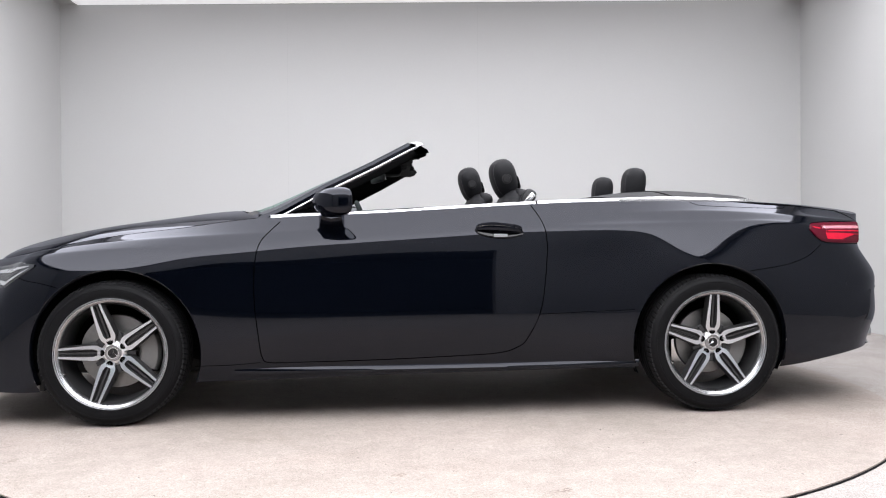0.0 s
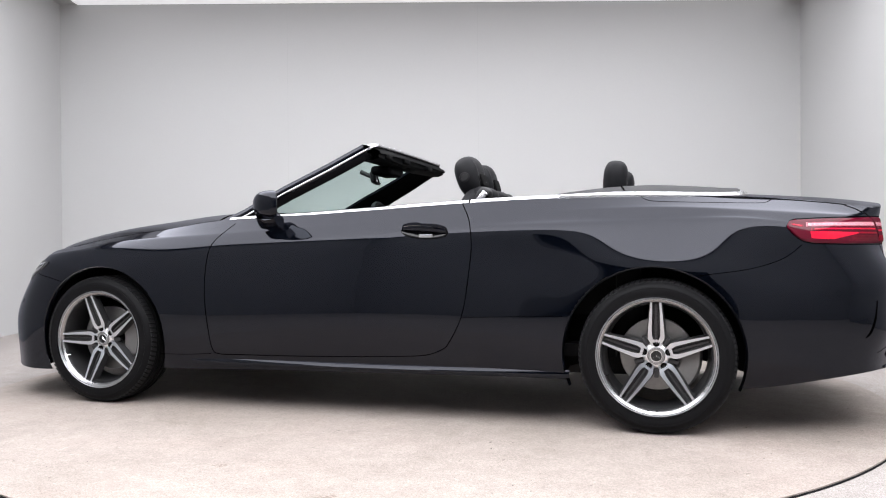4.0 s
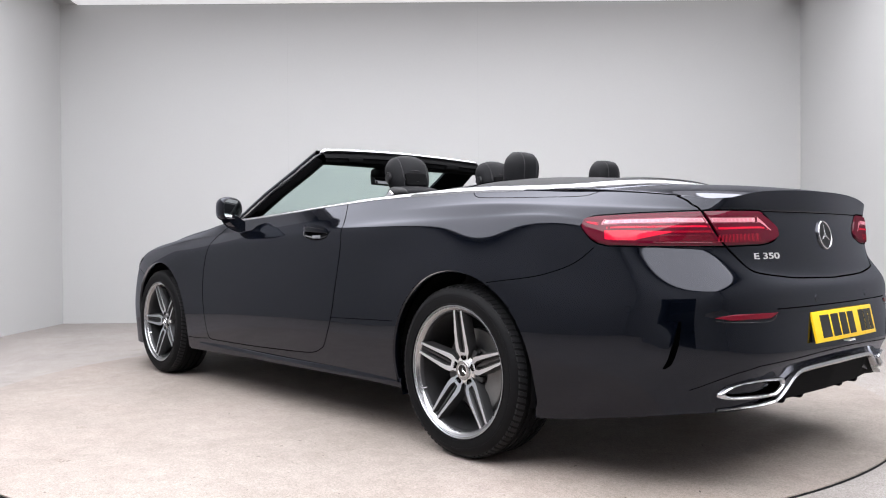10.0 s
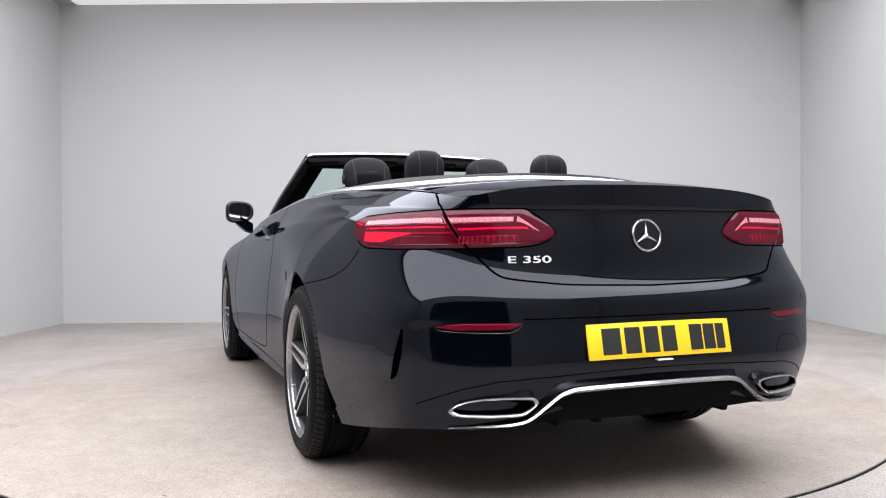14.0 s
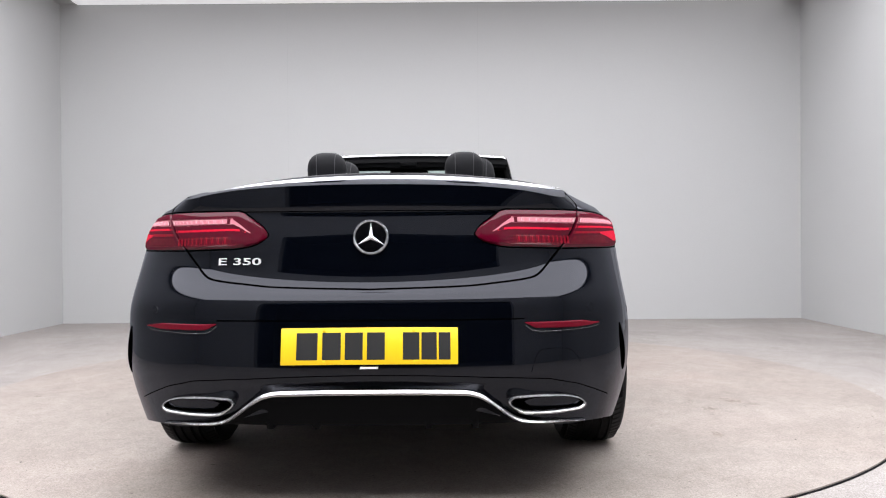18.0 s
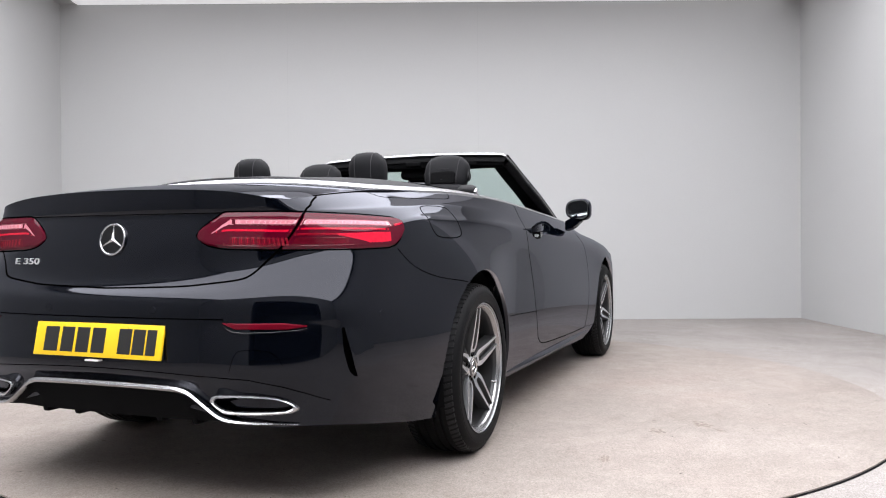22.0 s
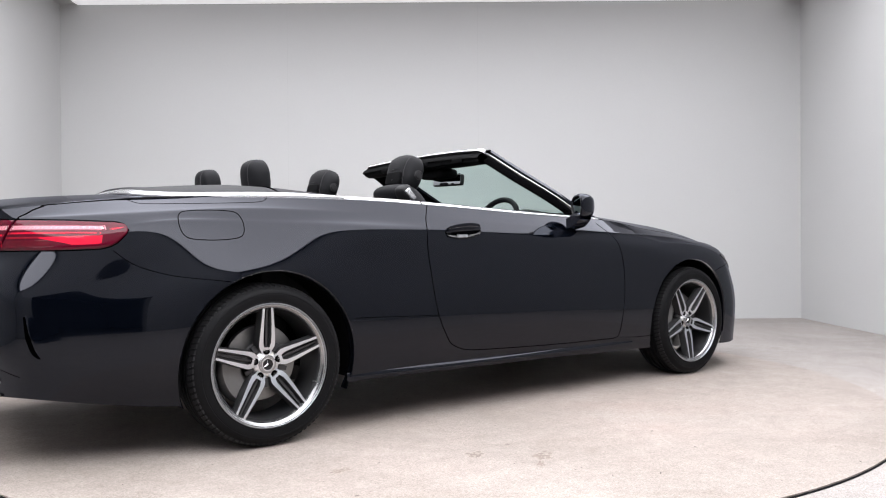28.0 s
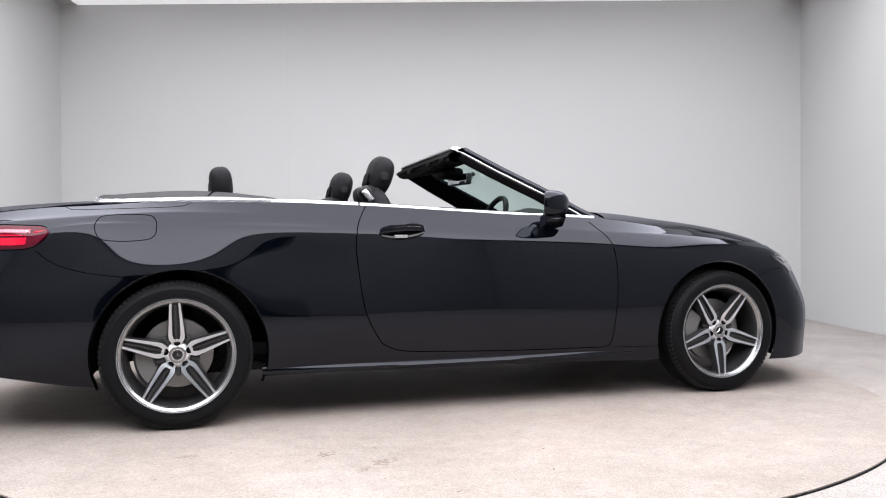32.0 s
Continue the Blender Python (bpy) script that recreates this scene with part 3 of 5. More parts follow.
# the deck spans from that curve to the shell's upper edge and the spoiler lip
U_EDGE = np.linspace(11, 16.2, 200)
X_EDGE = np.array([top_edge(u)[0] for u in U_EDGE])
rim = []
for i, p in enumerate(DECK_FRONT):
    if 25 <= i < 75:
        u = 16.2 + 3.6 * (i - 25) / 49
        rim.append(top_edge(18 - abs(18 - u), 1 if u < 18 else -1))
    else:
        e = (i if i < 25 else len(DECK_FRONT) - 1 - i) / 25
        x = p[0] + e ** 1.3 * (X_EDGE[-1] - DECK_FRONT[25][0])
        rim.append(top_edge(np.interp(-x, -X_EDGE, U_EDGE), 1 if i < 25 else -1))
rows = []
for a, b in zip(DECK_FRONT, rim):
    row = []
    for r in np.linspace(0, 1, 24):
        p = a * (1 - r) + b * r
        w = r * r * (3 - 2 * r)
        p[2] = deck_z(p[0], p[1]) * (1 - w) + (p[2] + .012 * math.sin(math.pi * r) * min(1, np.linalg.norm(b - a) / .35)) * w
        row.append(p)
    rows.append(row)
bm = grid_bm(rows)
bmesh.ops.remove_doubles(bm, verts=bm.verts[:], dist=.0004)
part("boot_deck", bm, PAINT, car)
# ---- joints between the panels, wheel arches, underbody ----
def ribbon(path, width=0.005, lift=0.0006, closed=False):
    """A narrow sunk-looking joint strip along [(point, normal)]."""
    rows = []
    m = len(path)
    for i, (p, nn) in enumerate(path):
        a = path[i - 1][0] if (i or closed) else p
        b = path[(i + 1) % m][0] if (i < m - 1 or closed) else p
        side = nn.cross((b - a).normalized()).normalized()
        rows.append([p + side * (width / 2) - nn * 0.002, p + side * (width * .35) + nn * lift, p - side * (width * .35) + nn * lift, p - side * (width / 2) - nn * 0.002])
    return grid_bm(rows, close_u=closed)


def side_path(pts, side, n=60, closed=False):
    return [on_side(x, z, side) for x, z in spline(pts, n, closed)]


def tail_path(pts, side, n=40):
    return [on_tail(y, z, side) for y, z in spline(pts, n)]


def joint(path, parent=None, width=0.006, closed=False, name="panel_line"):
    return part(name, ribbon(path, width, closed=closed), GAP, parent or car)


for side in (1, -1):
    door = shell["door_panel", side]
    joint(side_path([(.675, .945), (.714, .905), (.763, .842), (.783, .74), (.784, .579), (.766, .40), (.752, .31), (.72, .283), (.6, .281), (.222, .285), (-.2, .298), (-.377, .309), (-.46, .335), (-.506, .375), (-.574, .519), (-.607, .758), (-.608, .864), (-.59, .944), (-.545, 1.026)], side, 130), door)
    joint(side_path([(-.566, .492), (-.8, .50), (-1.035, .507)], side, 24), width=0.0035)
    joint(side_path([(-1.61, .689), (-1.67, .697), (-1.76, .708), (-1.84, .722), (-1.93, .75), (-1.985, .78), (-2.03, .818)], side, 30), width=0.004)
    joint(side_path([(-1.362, 1.05), (-1.385, 1.03), (-1.43, 1.018), (-1.55, 1.012), (-1.75, 1.006), (-1.88, 1.004), (-1.915, 1.012), (-1.935, 1.024)], side, 44), width=0.004)
    joint(side_path([(1.06, .272), (.9, .274), (.76, .283)], side, 14), width=0.004)
    # bonnet edge
    joint([(Vector(top_edge(u, side)), Vector((.1, .45 * side, .88)).normalized()) for u in np.linspace(2.6, 7.0, 50)], bonnet, 0.0035)
    # front bumper to wing
    joint(side_path([(1.665, .645), (1.74, .665), (1.82, .68), (1.87, .70)], side, 16), width=0.004)
    # boot lid: from the deck edge down past the lamps and along its lower edge
    joint([(Vector(top_edge(u, side)) + Vector((0, 0, .001)), Vector((0, .3 * side, .95)).normalized()) for u in np.linspace(13.6, 15.0, 24)], shell["boot_lid"], 0.005)
    joint([at_uz(u, z, side) for u, z in spline([(14.95, .990), (15.2, .972), (15.37, .958), (15.69, .936), (16.04, .878), (16.39, .819), (16.60, .781), (16.77, .745), (16.90, .730), (17.20, .717), (17.45, .708), (18.0, .701)], 90)], shell["boot_lid"], 0.009)
    # crease joint under the spoiler lip
    joint(tail_path([(.53, .937), (.3, .936), (0, .936)], side, 40), shell["boot_lid"], 0.004)

# fuel filler flap on the driver's wing
joint(side_path([(-1.785, .92), (-1.775, .955), (-1.745, .973), (-1.645, .979), (-1.56, .975), (-1.53, .958), (-1.522, .92), (-1.53, .883), (-1.56, .864), (-1.645, .856), (-1.74, .861), (-1.772, .88)], -1, 90, True), shell["quarter_panel", -1], 0.005, True, "fuel_flap_joint")
# towing eye cover
joint(tail_path([(.475, .455), (.49, .50), (.51, .52), (.58, .52), (.61, .505), (.63, .475)], -1, 30), shell["rear_bumper"], 0.0014)

for s in (1, -1):
    ax, az, ar = ARCH[s]
    for side in (1, -1):
        angs = np.radians(np.linspace(-22, 202, 80))
        outer, rows = [], []
        for a in angs:
            x, z = ax + ar * math.cos(a), az + ar * math.sin(a)
            y = on_side(x, max(z, .17), side)[0].y
            k = (abs(y) - .022) * side
            rows.append([(x, y, z), (ax + (ar - .004) * math.cos(a), y - .003 * side, az + (ar - .004) * math.sin(a)), (ax + (ar - .010) * math.cos(a), k, az + (ar - .010) * math.sin(a)),
                         (ax + (ar - .002) * math.cos(a), (abs(y) - .05) * side, az + (ar - .002) * math.sin(a))])
        part("arch_lip", grid_bm(rows), PAINT, car)
        rows = []
        for a in np.radians(np.linspace(-14, 194, 50)):
            c, sn = math.cos(a), math.sin(a)
            rows.append([(ax + (ar - .004) * c, .895 * side, az + (ar - .004) * sn), (ax + (ar + .012) * c, .80 * side, az + (ar + .012) * sn), (ax + (ar + .012) * c, .60 * side, az + (ar + .012) * sn), (ax + .05 * c, .58 * side, az + .05 * sn)])
        part("wheel_arch_liner", grid_bm(rows), SEAL, car, "black felt wheel arch liner")

for nm, q in (("underbody_tray", (-1.35, 2.15, -.575, .575, .20, .34)), ("centre_tray", (-1.0, 1.0, -.85, .85, .222, .30)), ("nose_tray", (1.80, 2.05, -.66, .66, .175, .35)), ("boot_floor", (-2.30, -1.35, -.56, .56, .36, .46)), ("bumper_backing", (-2.38, -1.85, -.66, .66, .42, .60))):
    part(nm, box_bm(*q, .02), PLASTIC, car, "black underbody panel")
for side in (1, -1):
    # blade along the sill
    rows = []
    for x in np.linspace(.88, -1.06, 60):
        e = max(0, 1 - ((x + .10) / .98) ** 2) ** 1.2
        y0 = on_side(x, .245, side)[0].y
        rows.append([(x, y0 - .002 * side, .262), (x, y0 + (.001 + .005 * e) * side, .2575), (x, y0 + (.002 + .014 * e) * side, .2465), (x, y0 + (.002 + .017 * e) * side, .240), (x, y0 + (.001 + .014 * e) * side, .228), (x, y0 - .03 * side, .219)])
    part("sill_blade", grid_bm(rows), PAINT, car)
    # flap in front of each wheel
    for x, y in ((1.795, .78),):
        part("air_flap", box_bm(x - .012, x + .012, (y - .12) * side if side > 0 else -y, y * side if side > 0 else -(y - .12), .15, .25, .004), PLASTIC, car, "black rubber air flap")

# ---- wheels ----
def dish(r):
    """How far the face of the wheel lies behind the rim at radius r."""
    return .036 * (1 - min(r, .251) / .251) ** .8


def spoke_bm(ang, s):
    """One forked spoke of the alloy wheel in the plane of the rim, pointing along +z before turning; face towards +y * s."""
    bms = []
    for sg in (-1, 1):
        # each prong from hub to rim: radius, slot half-width, outer half-width, depth of the face
        rows = []
        for r, s0, w0, y in ((.052, .001, .024, -.014), (.066, .003, .033, -.011), (.074, .009, .0365, -.010), (.090, .0135, .0375, -.008), (.12, .0140, .0355, -.006), (.17, .0128, .0310, -.005), (.215, .0110, .0270, -.006), (.240, .0095, .0255, -.008), (.251, .0085, .0250, -.011)):
            row = [(s0 - .003, y - .030, r), (s0, y - .006, r), (s0 + .004, y, r), (w0 - .002, y, r), (w0, y - .003, r), (w0 + .004, y - .045, r)]
            rows.append([(sg * a, (b - dish(r)) * s, c) for a, b, c in row])
        bms.append(grid_bm(rows, close_v=True))
    # root of the fork, and the bridge that closes it at the rim
    for spec in (((.030, .020, -.014), (.050, .024, -.014), (.064, .020, -.012), (.071, .010, -.011)), ((.237, .012, -.0095), (.244, .012, -.010), (.252, .012, -.012))):
        rows = [[(-hw, (y - dish(r) - .03) * s, r), (-hw, (y - dish(r)) * s, r), (hw, (y - dish(r)) * s, r), (hw, (y - dish(r) - .03) * s, r)] for r, hw, y in spec]
        bms.append(grid_bm(rows, close_v=True))
    bm = merge(*bms)
    bmesh.ops.recalc_face_normals(bm, faces=bm.faces[:])
    bmesh.ops.rotate(bm, verts=bm.verts[:], cent=(0, 0, 0), matrix=Matrix.Rotation(ang, 3, "Y"))
    return bm


def web_bm(ang, s):
    """Dark recessed web between the two prongs of a spoke."""
    rows = []
    for r, hw in ((.072, .010), (.10, .016), (.17, .016), (.245, .012)):
        d = dish(r)
        rows.append([(a, (b - d) * s, r) for a, b in ((-hw, -.030), (-hw * .35, -.030), (-hw * .25, -.018), (hw * .25, -.018), (hw * .35, -.030), (hw, -.030), (hw, -.040), (-hw, -.040))])
    bm = grid_bm(rows, close_v=True)
    bmesh.ops.rotate(bm, verts=bm.verts[:], cent=(0, 0, 0), matrix=Matrix.Rotation(ang, 3, "Y"))
    return bm


def star_bm(r, depth, y0, s, arms=3, width=.17):
    """Three slim tapering arms with a ridge, standing out along y * s."""
    bm = bmesh.new()
    top = bm.verts.new((0, (y0 + depth * 1.6) * s, 0))
    ring = []
    for k in range(arms * 2):
        a = math.pi / 2 + math.pi * k / arms
        q = r if k % 2 == 0 else r * width
        ring.append(bm.verts.new((q * math.cos(a), (y0 + (depth * .3 if k % 2 == 0 else 0)) * s, q * math.sin(a))))
    for k in range(arms * 2):
        bm.faces.new([top, ring[k], ring[(k + 1) % (arms * 2)]])
    bmesh.ops.recalc_face_normals(bm, faces=bm.faces[:])
    return bm


def tread_bm(s, width, radius):
    """Tyre with sidewall, shoulder blocks and three grooves."""
    w = width / 2
    prof = [(.2560, w - .020), (.2585, w - .008), (.2595, w - .003), (.2605, w - .0005), (.2635, w - .0005), (.265, w - .0025), (.278, w - .0005), (.286, w), (.2935, w - .0005), (.2945, w - .0018), (.2965, w - .0018), (.2975, w - .0008), (.305, w - .002), (.317, w - .012), (.3275, w - .024), (radius - .0035, w - .040), (radius - .0035, w - .050), (radius - .001, w - .051)]
    for c in (.050, .018, -.018, -.050):
        prof += [(radius, c + .008), (radius - .007, c + .006), (radius - .007, c - .006), (radius, c - .008)]
    prof += [(radius - .001, -w + .051), (radius - .0035, -w + .050), (radius - .0035, -w + .040), (.3275, -w + .024), (.305, -w + .002), (.27, -w + .003), (.243, -w + .014)]
    return lathe_bm([(r, h * s) for r, h in prof], n=96)


def wheel(x, side, spin, width, lateral):
    s = side
    w = new("wheel")
    w.parent = car
    w.location = (x, lateral * side, .338)
    W = width / 2
    tyre = part("tyre", tread_bm(s, width, .338), RUBBER, w, "black low-profile tyre")
    # blocks along both shoulders of the tread
    bms = []
    for k in range(84):
        for q in (1, -1):
            y0, y1 = sorted((q * (W - .049), q * (W - .018)))
            b = box_bm(-.0078, .0078, y0, y1, .322, .3372)
            for v in b.verts:
                if abs(v.co.y) > W - .03:
                    v.co.z -= .0085
                    v.co.x += .008
            bmesh.ops.rotate(b, verts=b.verts[:], cent=(0, 0, 0), matrix=Matrix.Rotation(2 * math.pi * k / 84, 3, "Y"))
            bms.append(b)
    tagged(part("tread_pattern", merge(*bms), LITTREAD, tyre), kind="stuff")
    f = W - .008                                    # the rim's outer face
    rim = part("rim", lathe_bm([(r, h * s) for r, h in ((.2575, f - .010), (.2590, f - .002), (.2580, f + .002), (.2545, f + .0025), (.2528, f + .0005), (.2520, f - .003), (.2508, f - .003), (.2500, f - .001), (.2470, f - .003), (.2400, f - .0075), (.2370, f - .011), (.2345, f - .017), (.2310, f - .022), (.2290, f - .029), (.226, f - .040), (.224, f - .09), (.222, f - .17), (.235, f - .20))], n=96), RIMALLOY, w, "machined silver alloy rim")
    rim.data.materials.append(MIDALLOY)
    rim.data.materials.append(DARKALLOY)
    for f_ in rim.data.polygons:
        r = math.hypot(f_.center.x, f_.center.z)
        f_.material_index = 0 if r > .2525 or .2475 < r < .2504 else 1 if r > .2335 else 2
    part("rim_barrel", lathe_bm([(r, h * s) for r, h in ((.2260, f - .030), (.2225, f - .09), (.219, f - .17))], n=72), DARKALLOY, w, "dark grey inner rim")
    for k in range(5):
        a = spin + 2 * math.pi * k / 5
        b = spoke_bm(a, s)
        bmesh.ops.translate(b, verts=b.verts[:], vec=(0, f * s, 0))
        sp = part("spoke", b, SPOKEALLOY, w, "machined silver twin spoke")
        sp.data.materials.append(DARKALLOY)
        for f_ in sp.data.polygons:
            if abs(f_.normal.y) < .62:
                f_.material_index = 1
        b = web_bm(a, s)
        bmesh.ops.translate(b, verts=b.verts[:], vec=(0, f * s, 0))
        part("spoke_web", b, DARKALLOY, sp, "dark grey recess")
        # wheel bolt in a pocket between hub and spoke
        q = a
        cx, cz = .055 * math.sin(q), .055 * math.cos(q)
        b = lathe_bm([(.0150, -.003 * s), (.0146, .0022 * s), (.0138, .0026 * s), (.0128, .0010 * s), (.001, .0010 * s)], n=24)
        bmesh.ops.translate(b, verts=b.verts[:], vec=(cx, (f - .0135 - dish(.055)) * s, cz))
        bolt = part("wheel_bolt", b, GAP, w, "dark wheel bolt in its hole")
        b = lathe_bm([(.0088, .0008 * s), (.0085, .0016 * s), (.0065, .0018 * s), (.0060, .0012 * s), (.001, .0012 * s)], n=6)
        bmesh.ops.translate(b, verts=b.verts[:], vec=(cx, (f - .0135 - dish(.055)) * s, cz))
        part("bolt_head", b, BOLT, bolt)
        q = a + math.pi / 5
        b = box_bm(-.010, .010, -.012, .012, .058, .098, .003)
        bmesh.ops.rotate(b, verts=b.verts[:], cent=(0, 0, 0), matrix=Matrix.Rotation(q, 3, "Y"))
        bmesh.ops.translate(b, verts=b.verts[:], vec=(0, (f - .038 - dish(.078)) * s, 0))
        part("hub_rib", b, DARKALLOY, w)
    g = f - dish(.04)                               # the middle of the dished face
    part("hub", lathe_bm([(r, h * s) for r, h in ((.060, g - .045), (.058, g - .026), (.050, g - .016), (.040, g - .012), (.036, g - .012))], n=40), ALLOY, w)
    cap = part("hub_cap", lathe_bm([(r, h * s) for r, h in ((.0385, g - .014), (.038, g - .006), (.036, g - .004), (.027, g - .004), (.026, g - .006), (.001, g - .006))], n=40), MIDALLOY, w, "silver grey centre cap")
    part("cap_face", lathe_bm([(r, h * s) for r, h in ((.0235, g - .0062), (.0230, g - .0052), (.001, g - .0052))], n=32), GLOSS, cap, "black cap centre")
    part("cap_ring", lathe_bm([(r, h * s) for r, h in ((.027, g - .0055), (.026, g - .003), (.023, g - .003), (.022, g - .0055))], n=40), BRIGHT, cap)
    b = star_bm(.023, .003, g - .006, s)
    part("cap_emblem", b, BRIGHT, cap, "bright three-armed emblem")
    valve = tube_bm([(.205, (f - .03) * s, -.09), (.215, (f - .012) * s, -.094)], .004)
    part("valve", valve, BRIGHT, w)
    big = x > 0
    R = .172 if big else .16
    part("brake_disc", lathe_bm([(r, h * s) for r, h in ((.07, f - .098), (.085, f - .098), (.088, f - .112), (R - .002, f - .112), (R, f - .116), (R, f - .138), (.06, f - .138))], n=64), STEEL, w, "steel brake disc")
    # calliper wraps the rear of the front disc, and the front of the rear one
    ca = math.radians(-6 if big else 200)
    rows = []
    for a in np.linspace(ca - .55, ca + .55, 12) + (math.pi if big else 0):
        c, sn = math.cos(a), math.sin(a)
        rows.append([((R - .06) * c, (f - .075) * s, (R - .06) * sn), ((R - .05) * c, (f - .068) * s, (R - .05) * sn), ((R + .022) * c, (f - .072) * s, (R + .022) * sn), ((R + .034) * c, (f - .088) * s, (R + .034) * sn), ((R + .034) * c, (f - .15) * s, (R + .034) * sn), ((R - .05) * c, (f - .15) * s, (R - .05) * sn)])
    b = grid_bm(rows, close_v=True)
    for r in (0, len(rows) - 1):
        b.verts.ensure_lookup_table()
        b.faces.new([b.verts[r * 6 + k] for k in range(6)])
    bmesh.ops.recalc_face_normals(b, faces=b.faces[:])
    part("brake_calliper", b, mat_calliper, w, "grey brake calliper")
    return w


BOLT = mat("black_bolt", (.008, .008, .008), .5, .3, spec=.2, grain=.1, grain_scale=90)
mat_calliper = mat("calliper_paint", (.15, .147, .144), .5, .3, grain=.1, grain_scale=80)
for x, side, spin, width, lateral in ((1.4365, 1, math.radians(17), .228, .808), (-1.4365, 1, math.radians(0), .238, .808), (1.4365, -1, math.radians(180), .228, .808), (-1.4365, -1, math.radians(-2), .238, .808)):
    wheel(x, side, spin, width, lateral)

# ---- windscreen, chrome, lamps, mirrors ----
GLASS = mat("tinted_screen_glass", (0.80, 0.93, 0.88), 0.0, trans=1.0, ior=1.08, spec=0.5)
nt = GLASS.node_tree
for nd in list(nt.nodes):
    nt.nodes.remove(nd)
out = nt.nodes.new("ShaderNodeOutputMaterial")
tr = nt.nodes.new("ShaderNodeBsdfTransparent")
tr.inputs[0].default_value = (0.66, 0.80, 0.76, 1)
gl = nt.nodes.new("ShaderNodeBsdfGlossy")
gl.inputs["Roughness"].default_value = 0.0
fr = nt.nodes.new("ShaderNodeFresnel")
fr.inputs[0].default_value = 1.22
mx = nt.nodes.new("ShaderNodeMixShader")
cap = nt.nodes.new("ShaderNodeMath")
cap.operation = "MINIMUM"
cap.inputs[1].default_value = .22
nt.links.new(fr.outputs[0], cap.inputs[0])
nt.links.new(cap.outputs[0], mx.inputs[0])
nt.links.new(tr.outputs[0], mx.inputs[1])
nt.links.new(gl.outputs[0], mx.inputs[2])
nt.links.new(mx.outputs[0], out.inputs[0])
LENSRED = lacquer("red_lamp_lens", (0.075, 0.0015, 0.010), 0.05, 1.42, .05, 1.3, .15, 30)
LAMPRED = lacquer("bright_red_reflector", (0.55, 0.006, 0.03), 0.08, 1.42, .05, 1.3, .2, 60)
LAMPPINK = lacquer("pale_light_guide", (0.60, 0.20, 0.25), 0.1, 1.42, .05, 1.3, .25, 70)
LAMPDEEP = lacquer("deep_red_lens", (0.24, 0.004, 0.016), 0.06, 1.42, .05, 1.2, .2, 50)
LAMPWHITE = mat("white_light_guide", (.70, .42, .46), .25, spec=.2)
LAMPDARK = lacquer("dark_red_lens", (0.09, 0.003, 0.010), 0.06, 1.42, .05, 1.3, .3, 50)
CLEAR = mat("clear_lamp_lens", (0.055, 0.057, 0.062), 0.10, 0.5, grain=0.4, grain_scale=22)
MIRROR = mat("mirror_glass", (0.62, 0.65, 0.68), 0.01, 1.0)

screen = new("windscreen")
screen.parent = car
screen["label"] = "raked windscreen with green-tinted glass"


def pillar(t, side=1, out=0.0, down=0.0):
    """A point along the windscreen's side edge, from its base (0) to the header (1)."""
    x = .79 - .755 * t
    z = float(np.interp(x, [.035, .224, .454, .669, .79, .86], [1.345, 1.243, 1.128, 1.008, .955, .928]))
    y = .735 - .140 * max(t, 0) ** 1.2
    return Vector((x, (y + out) * side, z - down))


def screen_pt(t, v):
    """The glass: t from base to header, v from -1 to 1 across."""
    e = pillar(t)
    bow = 1 - abs(v) ** 2
    x = e.x + (.150 * (1 - t) + .06 * t) * bow
    z = e.z + (.055 * (1 - t) + .026 * t - .014 * math.sin(math.pi * t)) * bow
    return Vector((x, e.y * v, z))


part("glass", grid_bm([[screen_pt(t, v) for v in np.linspace(-.96, .96, 41)] for t in np.linspace(0, 1, 25)]), GLASS, screen, "green-tinted screen glass").visible_shadow = False
rows = []
for v in np.linspace(-1, 1, 41):
    a, b = screen_pt(0, v), screen_pt(.06, v)
    rows.append([a + Vector((.03, 0, -.03)), a + Vector((0, 0, .003)), b + Vector((0, 0, .003))])
part("scuttle_panel", grid_bm(rows), PLASTIC, screen, "black plastic scuttle panel")
ts = np.linspace(0, 1.0, 30)
for side in (1, -1):
    rows = []
    for t in np.linspace(-.07, 1.0, 32):
        p, q = pillar(t, side), screen_pt(t, .76 * side)
        rows.append([q + Vector((0, 0, .003)), p + Vector((.012, -.006 * side, .010)), p + Vector((.002, .008 * side, -.006)), p + Vector((-.018, .006 * side, -.034)),
                     p + Vector((-.036, -.012 * side, -.052)), p + Vector((-.026, -.046 * side, -.046)), q + Vector((-.008, 0, -.010))])
    post = part("pillar", grid_bm(rows, close_v=True), PAINT, screen, "body-coloured windscreen pillar")
    post.data.materials.append(SEAL)
    for f_ in post.data.polygons:
        if f_.index % 7 in (3, 4, 5):
            f_.material_index = 1
    rows = []
    for t in ts:
        p = pillar(t, side)
        rows.append([p + Vector((-.017, .004 * side, -.032)), p + Vector((-.034, -.010 * side, -.050)), p + Vector((-.038, -.020 * side, -.058)), p + Vector((-.028, -.048 * side, -.050))])
    part("pillar_seal", grid_bm(rows), SEAL, screen, "black rubber pillar seal")
    part("chrome_strip", tube_bm([pillar(t, side, .005) + Vector((-.013, 0, -.024)) for t in np.linspace(.03, .97, 30)] + [pillar(1.0, side) + Vector(v) for v in ((-.020, .001 * side, -.022), (-.034, -.006 * side, -.016), (-.042, -.016 * side, -.004), (-.040, -.030 * side, .006))], .0105, 8, flat=.7, up=(1, 0, .6)), CHROME, screen, "satin chrome pillar strip")

